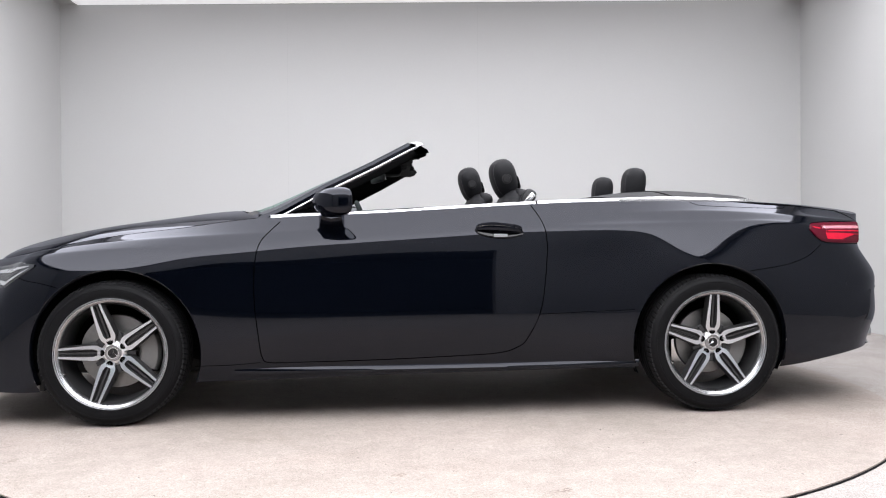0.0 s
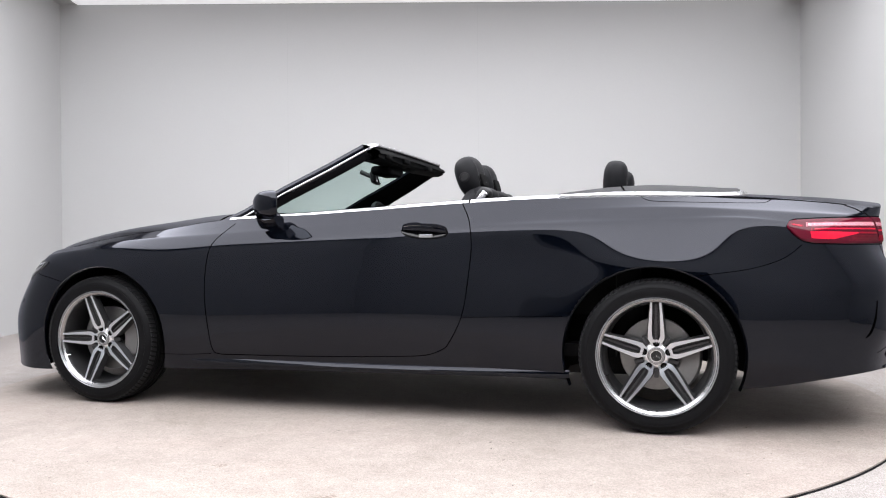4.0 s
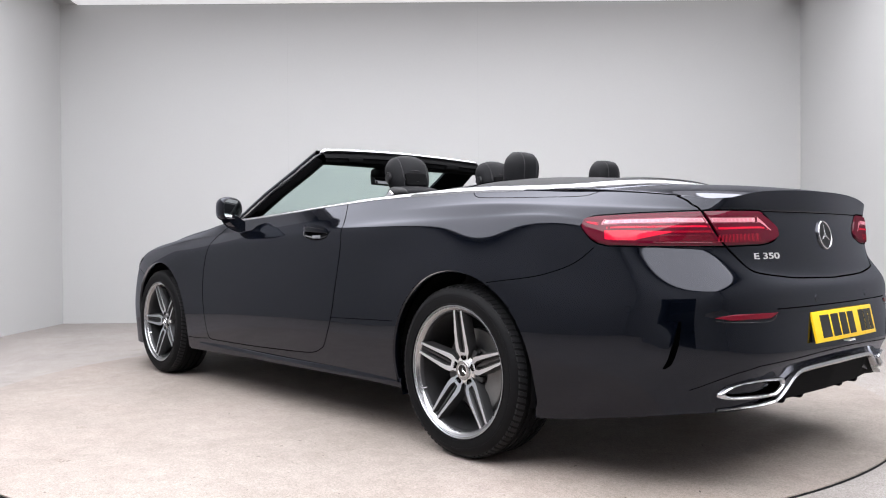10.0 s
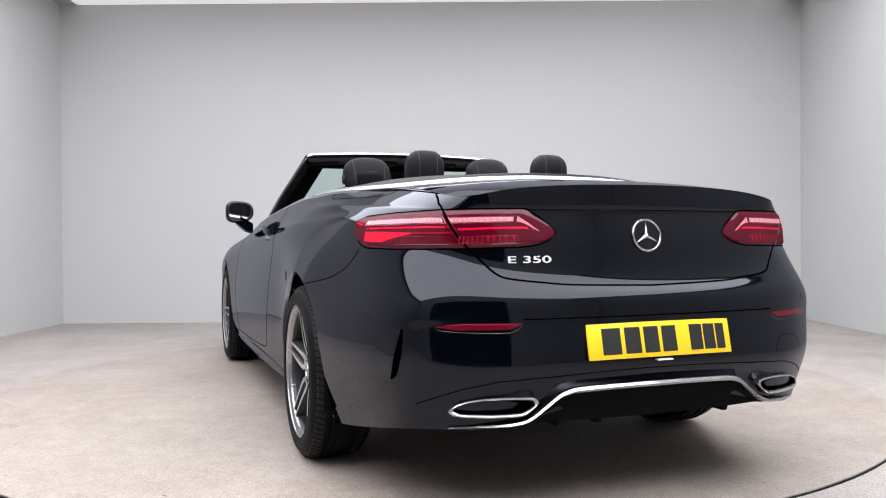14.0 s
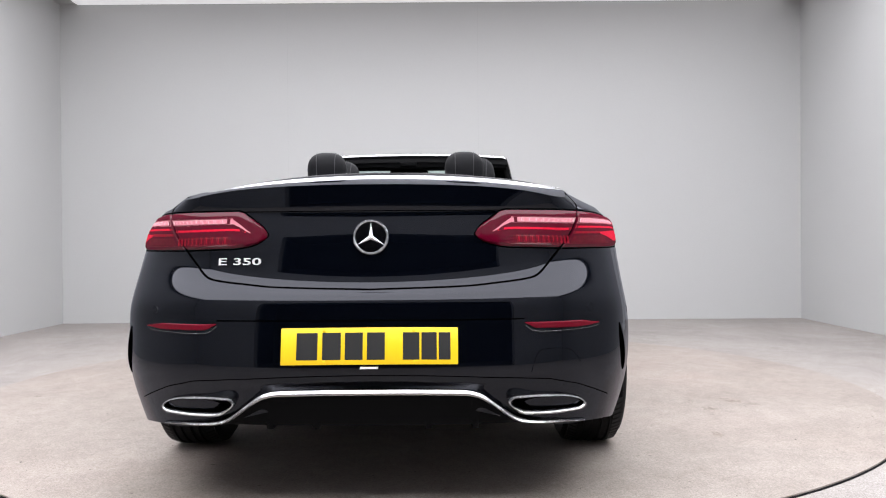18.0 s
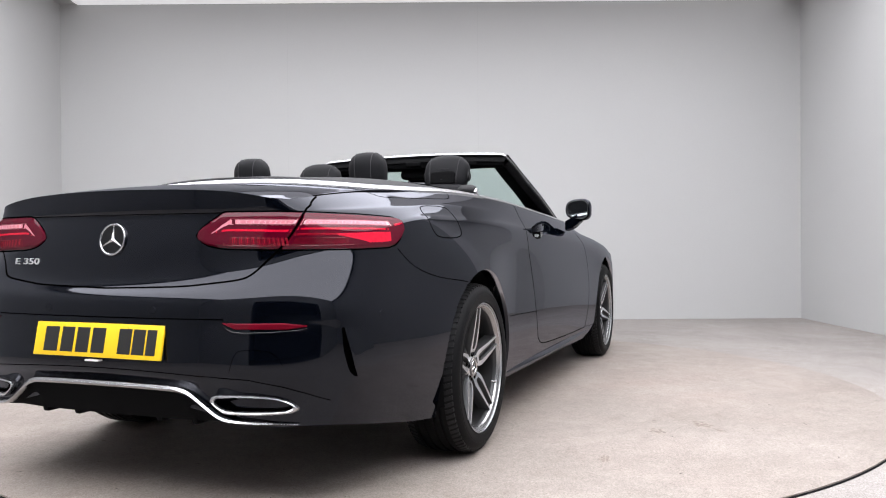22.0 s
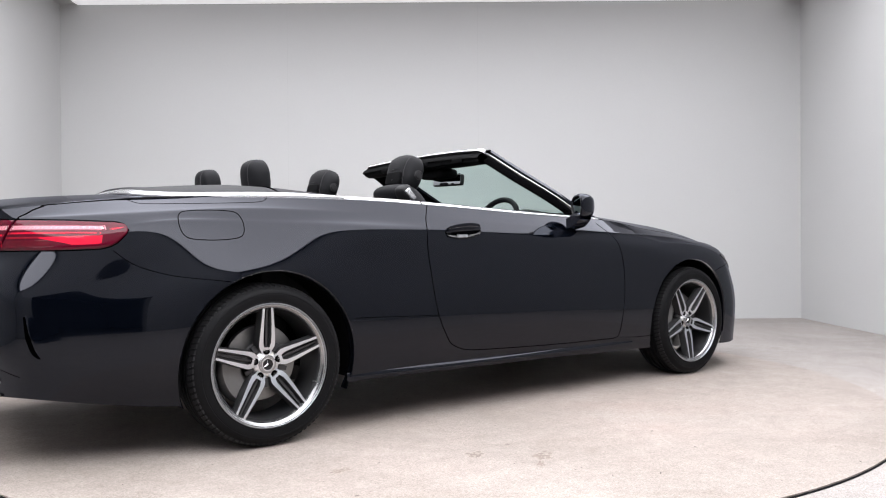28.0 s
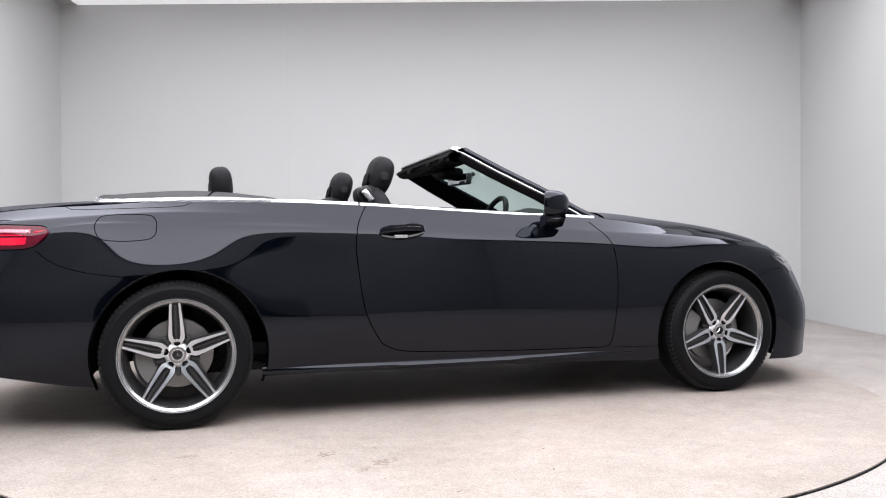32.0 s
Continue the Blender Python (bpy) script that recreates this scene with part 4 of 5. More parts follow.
# header beam with its chrome top edge
rows = []
for v in np.linspace(-1, 1, 41):
    q = screen_pt(.985, v)
    e = abs(v) ** 6
    rows.append([q + Vector((0, 0, .004)), q + Vector((-.018, 0, .012)), q + Vector((-.06, 0, .004 - .004 * e)), q + Vector((-.098, 0, -.022)), q + Vector((-.105, 0, -.036)), q + Vector((-.085, 0, -.046)), q + Vector((-.02, 0, -.045)), q + Vector((.02, 0, -.030))])
part("header_beam", grid_bm(rows, close_v=True), SEAL, screen, "black windscreen header beam")
rows = []
for v in np.sin(np.linspace(-math.pi / 2, math.pi / 2, 49)):
    r = .034 * min(1, .02 + ((1 - abs(v)) / .05) ** .5)
    q = screen_pt(.985, v) + Vector((-.052, 0, .006 - .35 * (.034 - r)))
    rows.append([q + Vector((r * math.cos(a), 0, .42 * r * math.sin(a))) for a in np.linspace(0, 2 * math.pi, 14, endpoint=False)])
part("header_chrome", grid_bm(rows, close_v=True), CHROME, screen, "satin chrome header strip")
rows = []
for v in np.linspace(-.985, .985, 41):
    q = screen_pt(.985, v)
    a = screen_pt(.90, v * .97)
    dip = .010 * math.exp(-(v / .22) ** 2) + .006 * (1 - abs(v) ** 4)
    rows.append([q + Vector((-.098, 0, -.030)), q + Vector((-.092, 0, -.054 - dip)), q + Vector((-.060, 0, -.066 - dip)), q + Vector((-.015, 0, -.064 - dip)), a + Vector((-.012, 0, -.020 - dip * .5)), a + Vector((.004, 0, -.006)), q + Vector((.0, 0, -.034))])
part("header_lining", grid_bm(rows, close_v=True), SEAL, screen, "black padded header lining")
for v in (-.45, .45):
    q = screen_pt(.93, v)
    part("sun_visor", box_bm(q.x - .115, q.x - .02, q.y - .19, q.y + .19, q.z - .050, q.z - .028, .008), SEAL, screen, "folded black sun visor")
for v in (-.62, 0, .62):
    q = screen_pt(.985, v)
    part("roof_catch", box_bm(q.x - .11, q.x - .05, q.y - .05, q.y + .05, q.z - .060, q.z - .034, .006), SEAL, screen, "black roof catch")
q = screen_pt(.86, 0)
part("sensor_housing", box_bm(q.x - .15, q.x - .02, -.12, .12, q.z - .078, q.z - .02, .024, 3), SEAL, screen, "black camera and sensor housing")
q = Vector((.204 + .183, 0, 1.228 + .09))
rear_mirror = part("rear_view_mirror", box_bm(q.x - .20, q.x - .165, -.115, .115, q.z - .125, q.z - .055, .012, 3), PLASTIC, screen, "black frameless inside mirror")
part("mirror_glass", box_bm(q.x - .2025, q.x - .199, -.108, .108, q.z - .119, q.z - .061, .001), mat("dimming_mirror_glass", (.55, .58, .60), .02, 1.0), rear_mirror)
for ob in (rear_mirror,):
    # turned towards the driver and a little down
    piv = Vector((q.x - .18, 0, q.z - .09))
    ob.matrix_local = Matrix.Translation(piv) @ Matrix.Rotation(radians(14), 4, "Z") @ Matrix.Rotation(radians(6), 4, "Y") @ Matrix.Translation(-piv)
part("mirror_stem", tube_bm([(q.x - .17, 0, q.z - .085), (q.x - .09, 0, q.z - .05)], .014), PLASTIC, screen)
for side in (1, -1):
    # small fixed corner glass ahead of the door
    a, b, c = pillar(.12, side, -.004, .012), pillar(.36, side, -.008, .055), Vector((.40, .772 * side, 1.0))
    bm = bmesh.new()
    vs = [bm.verts.new(p) for p in (a + Vector((-.01, 0, -.005)), b, Vector((.44, .765 * side, .995)), Vector((.66, .772 * side, .972)))]
    f = bm.faces.new(vs)
    bmesh.ops.solidify(bm, geom=[f], thickness=.006)
    part("quarter_light", bm, GLOSS, screen, "gloss black corner panel")


# ---- belt line chrome ----
def belt(u, side, dy=0.0, dz=0.0):
    p = top_edge(u, side)
    return Vector((p[0], p[1] + dy * side, p[2] + dz))


def strip_bm(u0, u1, side, n=60, wide=.020, high=.022):
    rows = []
    for u in np.linspace(u0, u1, n):
        p = belt(u, side)
        rows.append([p + Vector((0, .003 * side, -.003)), p + Vector((0, .001 * side, high * .25)), p + Vector((0, -.006 * side, high * .7)), p + Vector((0, -.013 * side, high * .95)), p + Vector((0, -wide * side, high)), p + Vector((0, -wide * side, -.006))])
    return grid_bm(rows, close_v=True)


for side in (1, -1):
    part("belt_strip", strip_bm(7.17, 9.93, side, wide=.017, high=.0115), CHROME, shell["door_panel", side], "satin chrome belt strip")
    part("belt_strip", strip_bm(9.955, 11.03, side, wide=.020, high=.013), CHROME, shell["quarter_panel", side], "satin chrome belt strip")
    # inner door and quarter top rail
    rows = []
    for u in np.linspace(7.3, 11.6, 60):
        p = belt(u, side)
        rows.append([p + Vector((0, -.018 * side, .012)), p + Vector((0, -.035 * side, .014)), p + Vector((0, -.085 * side, .004)), p + Vector((0, -.11 * side, -.05)), p + Vector((0, -.12 * side, -.55))])
    part("inner_side_trim", grid_bm(rows), LEATHER, car, "black inner side trim")
# rear loop of chrome round the folded roof: along the belt line, then round the corners
loop = [belt(u, 1) for u in np.linspace(11.0, UD, 24)][:-1] + [Vector(p) for p in DECK_FRONT] + [belt(u, -1) for u in np.linspace(UD, 11.0, 24)][1:]
rows, cover_edge = [], []
for i, p in enumerate(loop):
    a, b = loop[max(i - 2, 0)], loop[min(i + 2, len(loop) - 1)]
    o = (b - a).normalized().cross(Vector((0, 0, 1))).normalized()
    if o.dot(p - Vector((-1.1, 0, p.z))) < 0:
        o = -o
    e = min(1, i / 14, (len(loop) - 1 - i) / 14)
    w, hh = .020 + .010 * e, .013 + .008 * e
    rows.append([p + o * .005 + Vector((0, 0, -.006)), p + o * .004 + Vector((0, 0, .005)), p - o * (w * .3) + Vector((0, 0, hh * .62)), p - o * (w * .62) + Vector((0, 0, hh * .9)), p - o * w + Vector((0, 0, hh)), p - o * (w + .004) + Vector((0, 0, -.004))])
    cover_edge.append(np.array(p - o * (w - .004) + Vector((0, 0, hh - .004))))
part("roof_box_chrome", grid_bm(rows), CHROME, car, "satin chrome strip round the roof box")

# roof box cover: a soft swelling inside the chrome
half = len(cover_edge) // 2
rows = []
for t in np.linspace(0, 1, 48):
    k = t * half
    i = min(int(k), half - 1)
    a = cover_edge[i] * (1 - k + i) + cover_edge[i + 1] * (k - i)
    b = np.array([a[0], -a[1], a[2]])
    row = []
    for v in np.linspace(0, 1, 41):
        p = a * (1 - v) + b * v
        q = 1 - abs(2 * v - 1) ** 3.2
        p[0] += .06 * q * (1 - t)
        p[2] += q * (.020 + .045 * math.sin(math.pi * min(1, .08 + 1.1 * t)) if t < .84 else (.020 + .045 * math.sin(math.pi * (.08 + 1.1 * .84))) * ((1 - t) / .16) ** .5)
        row.append(p)
    rows.append(row)
cover = part("roof_box_cover", grid_bm(rows), mat("dark_grey_soft_plastic", (.020, .020, .022), .65, spec=.2, grain=.12, grain_scale=300, bump=.0002, rough_var=.05), car, "matt dark grey folding roof cover")


part("cover_seam", tube_bm([Vector(p) + Vector((0, 0, .001)) for p in rows[11]], .0035, 6), GAP, cover, "dark seam across the cover")


# ---- tail lamps ----
U_TIP, U_OUT, U_IN = 13.90, 16.03, 17.33
U_GAP = .012


def lamp_top(u):
    return float(np.interp(u, [13.90, 13.92, 13.96, 14.05, 14.3, 14.65, 15.68, 17.03, 17.10, 17.20, 17.29, 17.33], [.897, .912, .921, .927, .930, .933, .937, .939, .933, .913, .888, .866]))


def lamp_low(u):
    return float(np.interp(u, [13.90, 13.93, 13.98, 14.05, 14.15, 14.30, 14.9, 16.38, 17.05, 17.16, 17.25, 17.31, 17.33], [.895, .882, .867, .848, .833, .824, .820, .819, .823, .828, .837, .852, .864]))


def lamp_bm(u0, u1, side, n=48, lift=.007, lo=0.0, hi=1.0, lean0=0.0, lean1=0.0, rim=-.002):
    """A domed lens patch; lean0 and lean1 slant its two ends along the joint."""
    rows = []
    for i, u in enumerate(np.linspace(u0, u1, n)):
        row = []
        w = lean0 * (1 - i / (n - 1)) + lean1 * i / (n - 1)
        for k in range(13):
            f = lo + (hi - lo) * k / 12
            z = lamp_low(u) + (lamp_top(u) - lamp_low(u)) * f
            uu = u + w * LEAN * (.88 - z)
            z = lamp_low(uu) + (lamp_top(uu) - lamp_low(uu)) * f
            e = min(k, 12 - k, i, n - 1 - i)
            row.append(at_uz(uu, z, side, rim if e == 0 else lift * min(1, .55 + .3 * e))[0])
        rows.append(row)
    return grid_bm(rows)


LEAN = (16.38 - 15.68) / .118
for side in (1, -1):
    outer = part("tail_lamp_outer", lamp_bm(U_TIP, U_OUT - U_GAP, side, 70, lean1=1), LENSRED, shell["quarter_panel", side], "red tail lamp")
    inner = part("tail_lamp_inner", lamp_bm(U_OUT + U_GAP, U_IN, side, 48, lean0=1), LENSRED, shell["boot_lid"], "red tail lamp on the boot lid")
    # outer lamp: a pale light guide, a thin red line and a red scallop over a dark bowl
    part("light_guide", lamp_bm(14.22, U_OUT - .05, side, 40, .0076, .64, .80, lean1=1, rim=.0072), LAMPPINK, outer, "pale pink light guide")
    part("light_guide", lamp_bm(13.97, 14.17, side, 14, .0076, .62, .70, rim=.0072), LAMPRED, outer, "red side light guide")
    part("lamp_strip", lamp_bm(14.3, U_OUT - .05, side, 40, .0076, .52, .58, lean1=1, rim=.0072), LAMPRED, outer, "thin bright red strip")
    rows = []
    for i, u in enumerate(np.linspace(14.28, 15.25, 30)):
        e = i / 29
        lo_, hi_ = .16 + .22 * max(0, (e - .45) / .55) ** .8 + .14 * max(0, .2 - e), .47 - .05 * e
        rows.append([at_uz(u, lamp_low(u) + (lamp_top(u) - lamp_low(u)) * (lo_ + (hi_ - lo_) * q / 6), side, .0077)[0] for q in range(7)])
    part("lamp_reflector", grid_bm(rows), LAMPRED, outer, "bright red scalloped reflector")
    part("lamp_bowl", lamp_bm(15.0, U_OUT - .05, side, 24, .0074, .10, .36, lean1=1, rim=.0070), LAMPDARK, outer, "dark red lamp bowl")
    part("lamp_strip", lamp_bm(15.2, U_OUT - .06, side, 24, .0079, .38, .44, lean1=1, rim=.0076), LAMPDEEP, outer, "deep red strip")
    # inner lamp: the guide runs on and bends down into the point
    part("light_guide", lamp_bm(U_OUT + .05, U_OUT + .98, side, 30, .0076, .64, .80, lean0=1, rim=.0072), LAMPPINK, inner, "pale pink light guide")
    rows = []
    for i in range(14):
        e = i / 13
        u = U_OUT + .96 + .20 * e
        rows.append([at_uz(u, lamp_low(u) + (lamp_top(u) - lamp_low(u)) * (.66 - .20 * e ** 1.4 + (.12 - .09 * e) * q / 4), side, .0076)[0] for q in range(5)])
    part("light_guide", grid_bm(rows), LAMPPINK, inner, "pale pink light guide")
    part("lamp_strip", lamp_bm(U_OUT + .05, U_OUT + 1.12, side, 30, .0076, .46, .53, lean0=1, rim=.0072), LAMPRED, inner, "thin bright red strip")
    part("lamp_bowl", lamp_bm(U_OUT + .05, U_OUT + 1.05, side, 24, .0074, .08, .34, lean0=1, rim=.0070), LAMPDARK, inner, "dark red lamp bowl")
    for k in range(11):
        a = U_OUT + .16 + k * .075
        part("lens_rib", lamp_bm(a, a + .045, side, 6, .0079, .12, .32, rim=.0078), LAMPDEEP, inner, "deep red lens rib")
    for k in range(20):
        a = 14.25 + k * (U_OUT - 14.32) / 20
        part("light_dot", lamp_bm(a, a + .052, side, 5, .0081, .67, .77, lean0=k / 20, lean1=k / 20, rim=.0078), LAMPWHITE, outer, "small white light dot")
    for k in range(11):
        a = U_OUT + .07 + k * .08
        part("light_dot", lamp_bm(a, a + .045, side, 5, .0081, .67, .77, lean0=1 - k / 11, lean1=1 - k / 11, rim=.0078), LAMPWHITE, inner, "small white light dot")
    # dark joint round the lamp
    edge = [at_uz(u, lamp_low(u) - .001, side) for u in np.linspace(U_TIP, U_IN, 70)] + [at_uz(u, lamp_top(u) + .001, side) for u in np.linspace(U_IN, U_TIP, 70)]
    joint(edge, shell["quarter_panel", side], .006, True, "lamp_joint")
    # reflector strip low in the bumper
    rows = []
    for i, y in enumerate(np.linspace(.69, .455, 30)):
        hi = float(np.interp(y, [.455, .63, .69], [.603, .604, .594]))
        lo_ = float(np.interp(y, [.455, .49, .64, .69], [.600, .581, .580, .590]))
        rows.append([on_tail(y, lo_ + (hi - lo_) * k / 5, side, -.003 if k in (0, 5) else .004)[0] for k in range(6)])
    part("rear_reflector", grid_bm(rows), mat_refl if side < 0 else (mat_refl := mat("red_reflector", (.12, .003, .011), .12, spec=.25, grain=.2, grain_scale=120)), shell["rear_bumper"], "red reflector strip")
    part("reflector_trim", tube_bm([on_tail(y, z - .004, side, .002)[0] for y, z in spline([(.455, .600), (.485, .580), (.56, .578), (.66, .583), (.69, .589)], 24)], .0004), MIDALLOY, shell["rear_bumper"], "thin grey trim")
    # parking sensors
    for p, nn in (on_tail(.212, .637, side, .0002), on_tail(.662, .640, side, .0002), on_side(-2.171, .615, side, .0002)):
        bm = lathe_bm([(.0005, .0005), (.0098, .0005), (.0104, -.0004), (.0112, -.0004), (.0116, .0003), (.0122, .0003), (.0126, -.0006)], "z", 28)
        bmesh.ops.transform(bm, verts=bm.verts[:], matrix=Matrix.Translation(p) @ nn.to_track_quat("Z", "Y").to_matrix().to_4x4())
        part("parking_sensor", bm, PAINT, shell["rear_bumper"], "round black parking sensor")
    # upright air outlet: the outer skin ends in a proud lip, with a dark mouth that opens to the rear behind it
    spine = spline([(-2.322, .582), (-2.314, .54), (-2.304, .50), (-2.292, .46), (-2.275, .428)], 40)
    lip, mouth = [], []
    for i, (x, z) in enumerate(spine):
        w = (.25 + .75 * min(1, i / 18)) * min(1, (39 - i) / 5 + .1) ** .5
        h = .009 * math.sin(math.pi * (.02 + .96 * i / 39)) ** .7
        lip.append([on_side(x + dx, z - .2 * dx, side, lf)[0] for dx, lf in ((.095, .0003), (.060, .15 * h), (.030, .5 * h), (.010, .9 * h), (.003, h), (0, .97 * h), (.002, .6 * h))])
        mouth.append([on_side(x + dx, z, side, lf)[0] for dx, lf in ((.001, .9 * h), (0, .5 * h), (-.003, .0012), (-.003 - .014 * w, .0008), (-.004 - .015 * w, -.001))])
    outlet = part("bumper_air_outlet", grid_bm(mouth), GAP, shell["rear_bumper"], "slim dark upright air outlet")
    part("outlet_lip", grid_bm(lip), PAINT, outlet, "body-coloured outlet lip")
# ---- tail: plate, badges, exhaust, diffuser ----
def frame_on_tail(y, z, lift=.004):
    p, nn = on_tail(abs(y), z, 1 if y >= 0 else -1, lift)
    return p, nn


# number plate in its recess
back = shell["rear_bumper"]
BEND = .20                                         # the plate follows the bumper's bow


def bent(bm):
    for v in bm.verts:
        v.co.x += BEND * v.co.y ** 2
    return bm


plate_bm = grid_bm([[(-.0028, y, -.0535), (-.0034, y, -.052), (-.0034, y, .052), (-.0028, y, .0535), (.003, y, .0535), (.003, y, -.0535)] for y in np.linspace(.258, -.258, 33)], close_v=True)
for r in (0, 32):
    plate_bm.verts.ensure_lookup_table()
    plate_bm.faces.new([plate_bm.verts[r * 6 + q] for q in range(6)])
bmesh.ops.recalc_face_normals(plate_bm, faces=plate_bm.faces[:])
plate = part("number_plate", bent(plate_bm), YELLOW, back, "yellow number plate with black bars")
plate.location = (-2.536, 0, .540)
plate.rotation_euler = (0, radians(12), 0)
for y0, y1 in ((.212, .150), (.136, .082), (.070, .018), (.006, -.046), (-.098, -.146), (-.152, -.196), (-.202, -.236)):
    part("plate_bar", bent(box_bm(-.0050, -.0028, min(y0, y1), max(y0, y1), -.040, .039, .0007, 1)), BLACKINK, plate, "black bar")
for y in (.13, -.13):
    for z in (.045, -.045):
        bm = lathe_bm([(.0005, -.0055), (.004, -.0052), (.0055, -.0035)], "z", 14)
        bmesh.ops.rotate(bm, verts=bm.verts[:], cent=(0, 0, 0), matrix=Matrix.Rotation(radians(90), 3, "Y"))
        for v in bm.verts:
            v.co = Vector((-.0035 - abs(v.co.x + .0035), v.co.y + y, v.co.z + z))
        part("plate_screw", bent(bm), YELLOW, plate)
part("sticker_bar", box_bm(-2.551, -2.530, -.026, .026, .475, .480, .0005), WHITEINK, back, "small white bar below the plate")
# plinth behind the plate
bm = merge(*[bent(box_bm(.002, .055, y - .0425, y + .0425, -.050, .050)) for y in np.linspace(-.2125, .2125, 6)])
bmesh.ops.rotate(bm, verts=bm.verts[:], cent=(0, 0, 0), matrix=Matrix.Rotation(radians(12), 3, "Y"))
bmesh.ops.translate(bm, verts=bm.verts[:], vec=(-2.532, 0, .540))
part("plate_plinth", bm, PLASTIC, back)
# light bar edge over the plate
joint([on_tail(abs(y), .612, 1 if y >= 0 else -1) for y in np.linspace(.455, -.455, 40)], back, .005)
# lower crease of the bumper: its change of shade drawn as a dark ribbon
joint([on_tail(abs(y), .452 - .012 * (abs(y) / .38) ** 2 if abs(y) < .4 else float(np.interp(abs(y), [.4, .53, .62, .68, .73], [.44, .432, .41, .385, .36])), 1 if y >= 0 else -1) for y in np.linspace(.73, -.73, 90)], back, .004)

# round emblem on the boot lid
p, nn = frame_on_tail(0.0001, .856, .002)
q = Matrix.Translation(p) @ (-nn).to_track_quat("Y", "Z").to_matrix().to_4x4()
ring_bm = lathe_bm([(.0535, .004), (.0535, -.003), (.0515, -.0050), (.0485, -.0050), (.0465, -.003), (.0465, .002)], n=72)
bmesh.ops.transform(ring_bm, verts=ring_bm.verts[:], matrix=q)
emblem = part("boot_emblem", ring_bm, CHROME, shell["boot_lid"], "bright round three-armed emblem")
bm = star_bm(.0485, .003, .001, -1, width=.17)
bmesh.ops.transform(bm, verts=bm.verts[:], matrix=q)
part("emblem_arms", bm, CHROME, emblem)
bm = lathe_bm([(.0001, -.002), (.051, -.002), (.052, .001)], n=48)
bmesh.ops.transform(bm, verts=bm.verts[:], matrix=q)
part("emblem_plate", bm, GLOSS, emblem, "black emblem backing")


def lettering(text, size, depth, name, material, parent, matrix, shear=0.0, space=1.0, bold=0.0):
    cu = bpy.data.curves.new(name, "FONT")
    cu.body, cu.size, cu.extrude, cu.align_x, cu.align_y, cu.shear, cu.space_character, cu.offset = text, size, depth, "CENTER", "CENTER", shear, space, bold
    tmp = bpy.data.objects.new(name, cu)
    scene.collection.objects.link(tmp)
    bpy.context.view_layer.update()
    me = bpy.data.meshes.new_from_object(tmp.evaluated_get(bpy.context.evaluated_depsgraph_get()))
    bpy.data.objects.remove(tmp)
    me.transform(matrix)
    bm = bmesh.new()
    bm.from_mesh(me)
    bpy.data.meshes.remove(me)
    badge = new(name)
    badge.parent = parent
    left = set(bm.verts)
    while left:                                     # one mesh a letter
        island, todo = set(), [left.pop()]
        while todo:
            v = todo.pop()
            island.add(v)
            for e in v.link_edges:
                o = e.other_vert(v)
                if o in left:
                    left.discard(o)
                    todo.append(o)
        index = {v: n for n, v in enumerate(island)}
        one = bpy.data.meshes.new("letter")
        one.from_pydata([v.co[:] for v in island], [], [[index[v] for v in q.verts] for q in bm.faces if q.verts[0] in index])
        one.update()
        one.materials.append(material)
        new("letter", one).parent = badge
    bm.free()
    return badge


p, nn = frame_on_tail(.401, .784, .0012)
up = Vector((0, 0, 1))
rightv = up.cross(nn).normalized()
upv = nn.cross(rightv)
M = Matrix.Translation(p) @ Matrix((rightv, upv, nn)).transposed().to_4x4()
lettering("E 350", .0295, .0012, "model_badge", ALLOY, shell["boot_lid"], M @ Matrix.Diagonal((2.05, 1, 1, 1)), bold=.0004, space=1.02)["label"] = "chrome model lettering"

# diffuser, chrome blade and exhaust trims
DIFF = [(.648, .289), (.578, .294), (.50, .298), (.453, .305), (.42, .318), (.38, .346), (.335, .378), (.305, .390), (.265, .395), (.12, .398), (0, .399)]
curve = spline(DIFF, 60)
curve = [(y, z) for y, z in curve] + [(-y, z) for y, z in curve[-2::-1]]


def low_tail_x(y):
    return float(np.interp(abs(y), [0, .3, .45, .55, .63, .70], [-2.50, -2.49, -2.468, -2.43, -2.385, -2.33]))


rows = []
for i, (y, z) in enumerate(curve):
    x = low_tail_x(y)
    e = float(np.interp(abs(y), [0, .25, .35, .45, .55, .648], [.85, .85, .75, .55, .45, .30]))
    rows.append([(x + .004, y, z + .012 * e), (x - .012, y, z + .010 * e), (x - .017, y, z), (x - .010, y, z - .009 * e), (x + .01, y, z - .010 * e)])
part("chrome_blade", grid_bm(rows), CHROME, back, "bright chrome diffuser blade")
rows = []
for i, (y, z) in enumerate(curve):
    x = low_tail_x(y)
    b = min(.283, z - .006)
    rows.append([(x + .006, y, z - .004), (x + .022, y, z - .5 * (z - b)), (x + .045, y, b + .008), (x + .36, y, b - .004)])
part("diffuser", grid_bm(rows), SEAL, back, "black plastic diffuser")
for y in (-.31, -.17, .17, .31):
    bm = box_bm(-2.476, -2.12, y - .011, y + .011, .276, .372, .005)
    for v in bm.verts:
        if v.co.x < -2.4:
            v.co.x += .035 * (1 - (v.co.z - .276) / .096)
    part("diffuser_fin", bm, SEAL, back, "black diffuser fin")
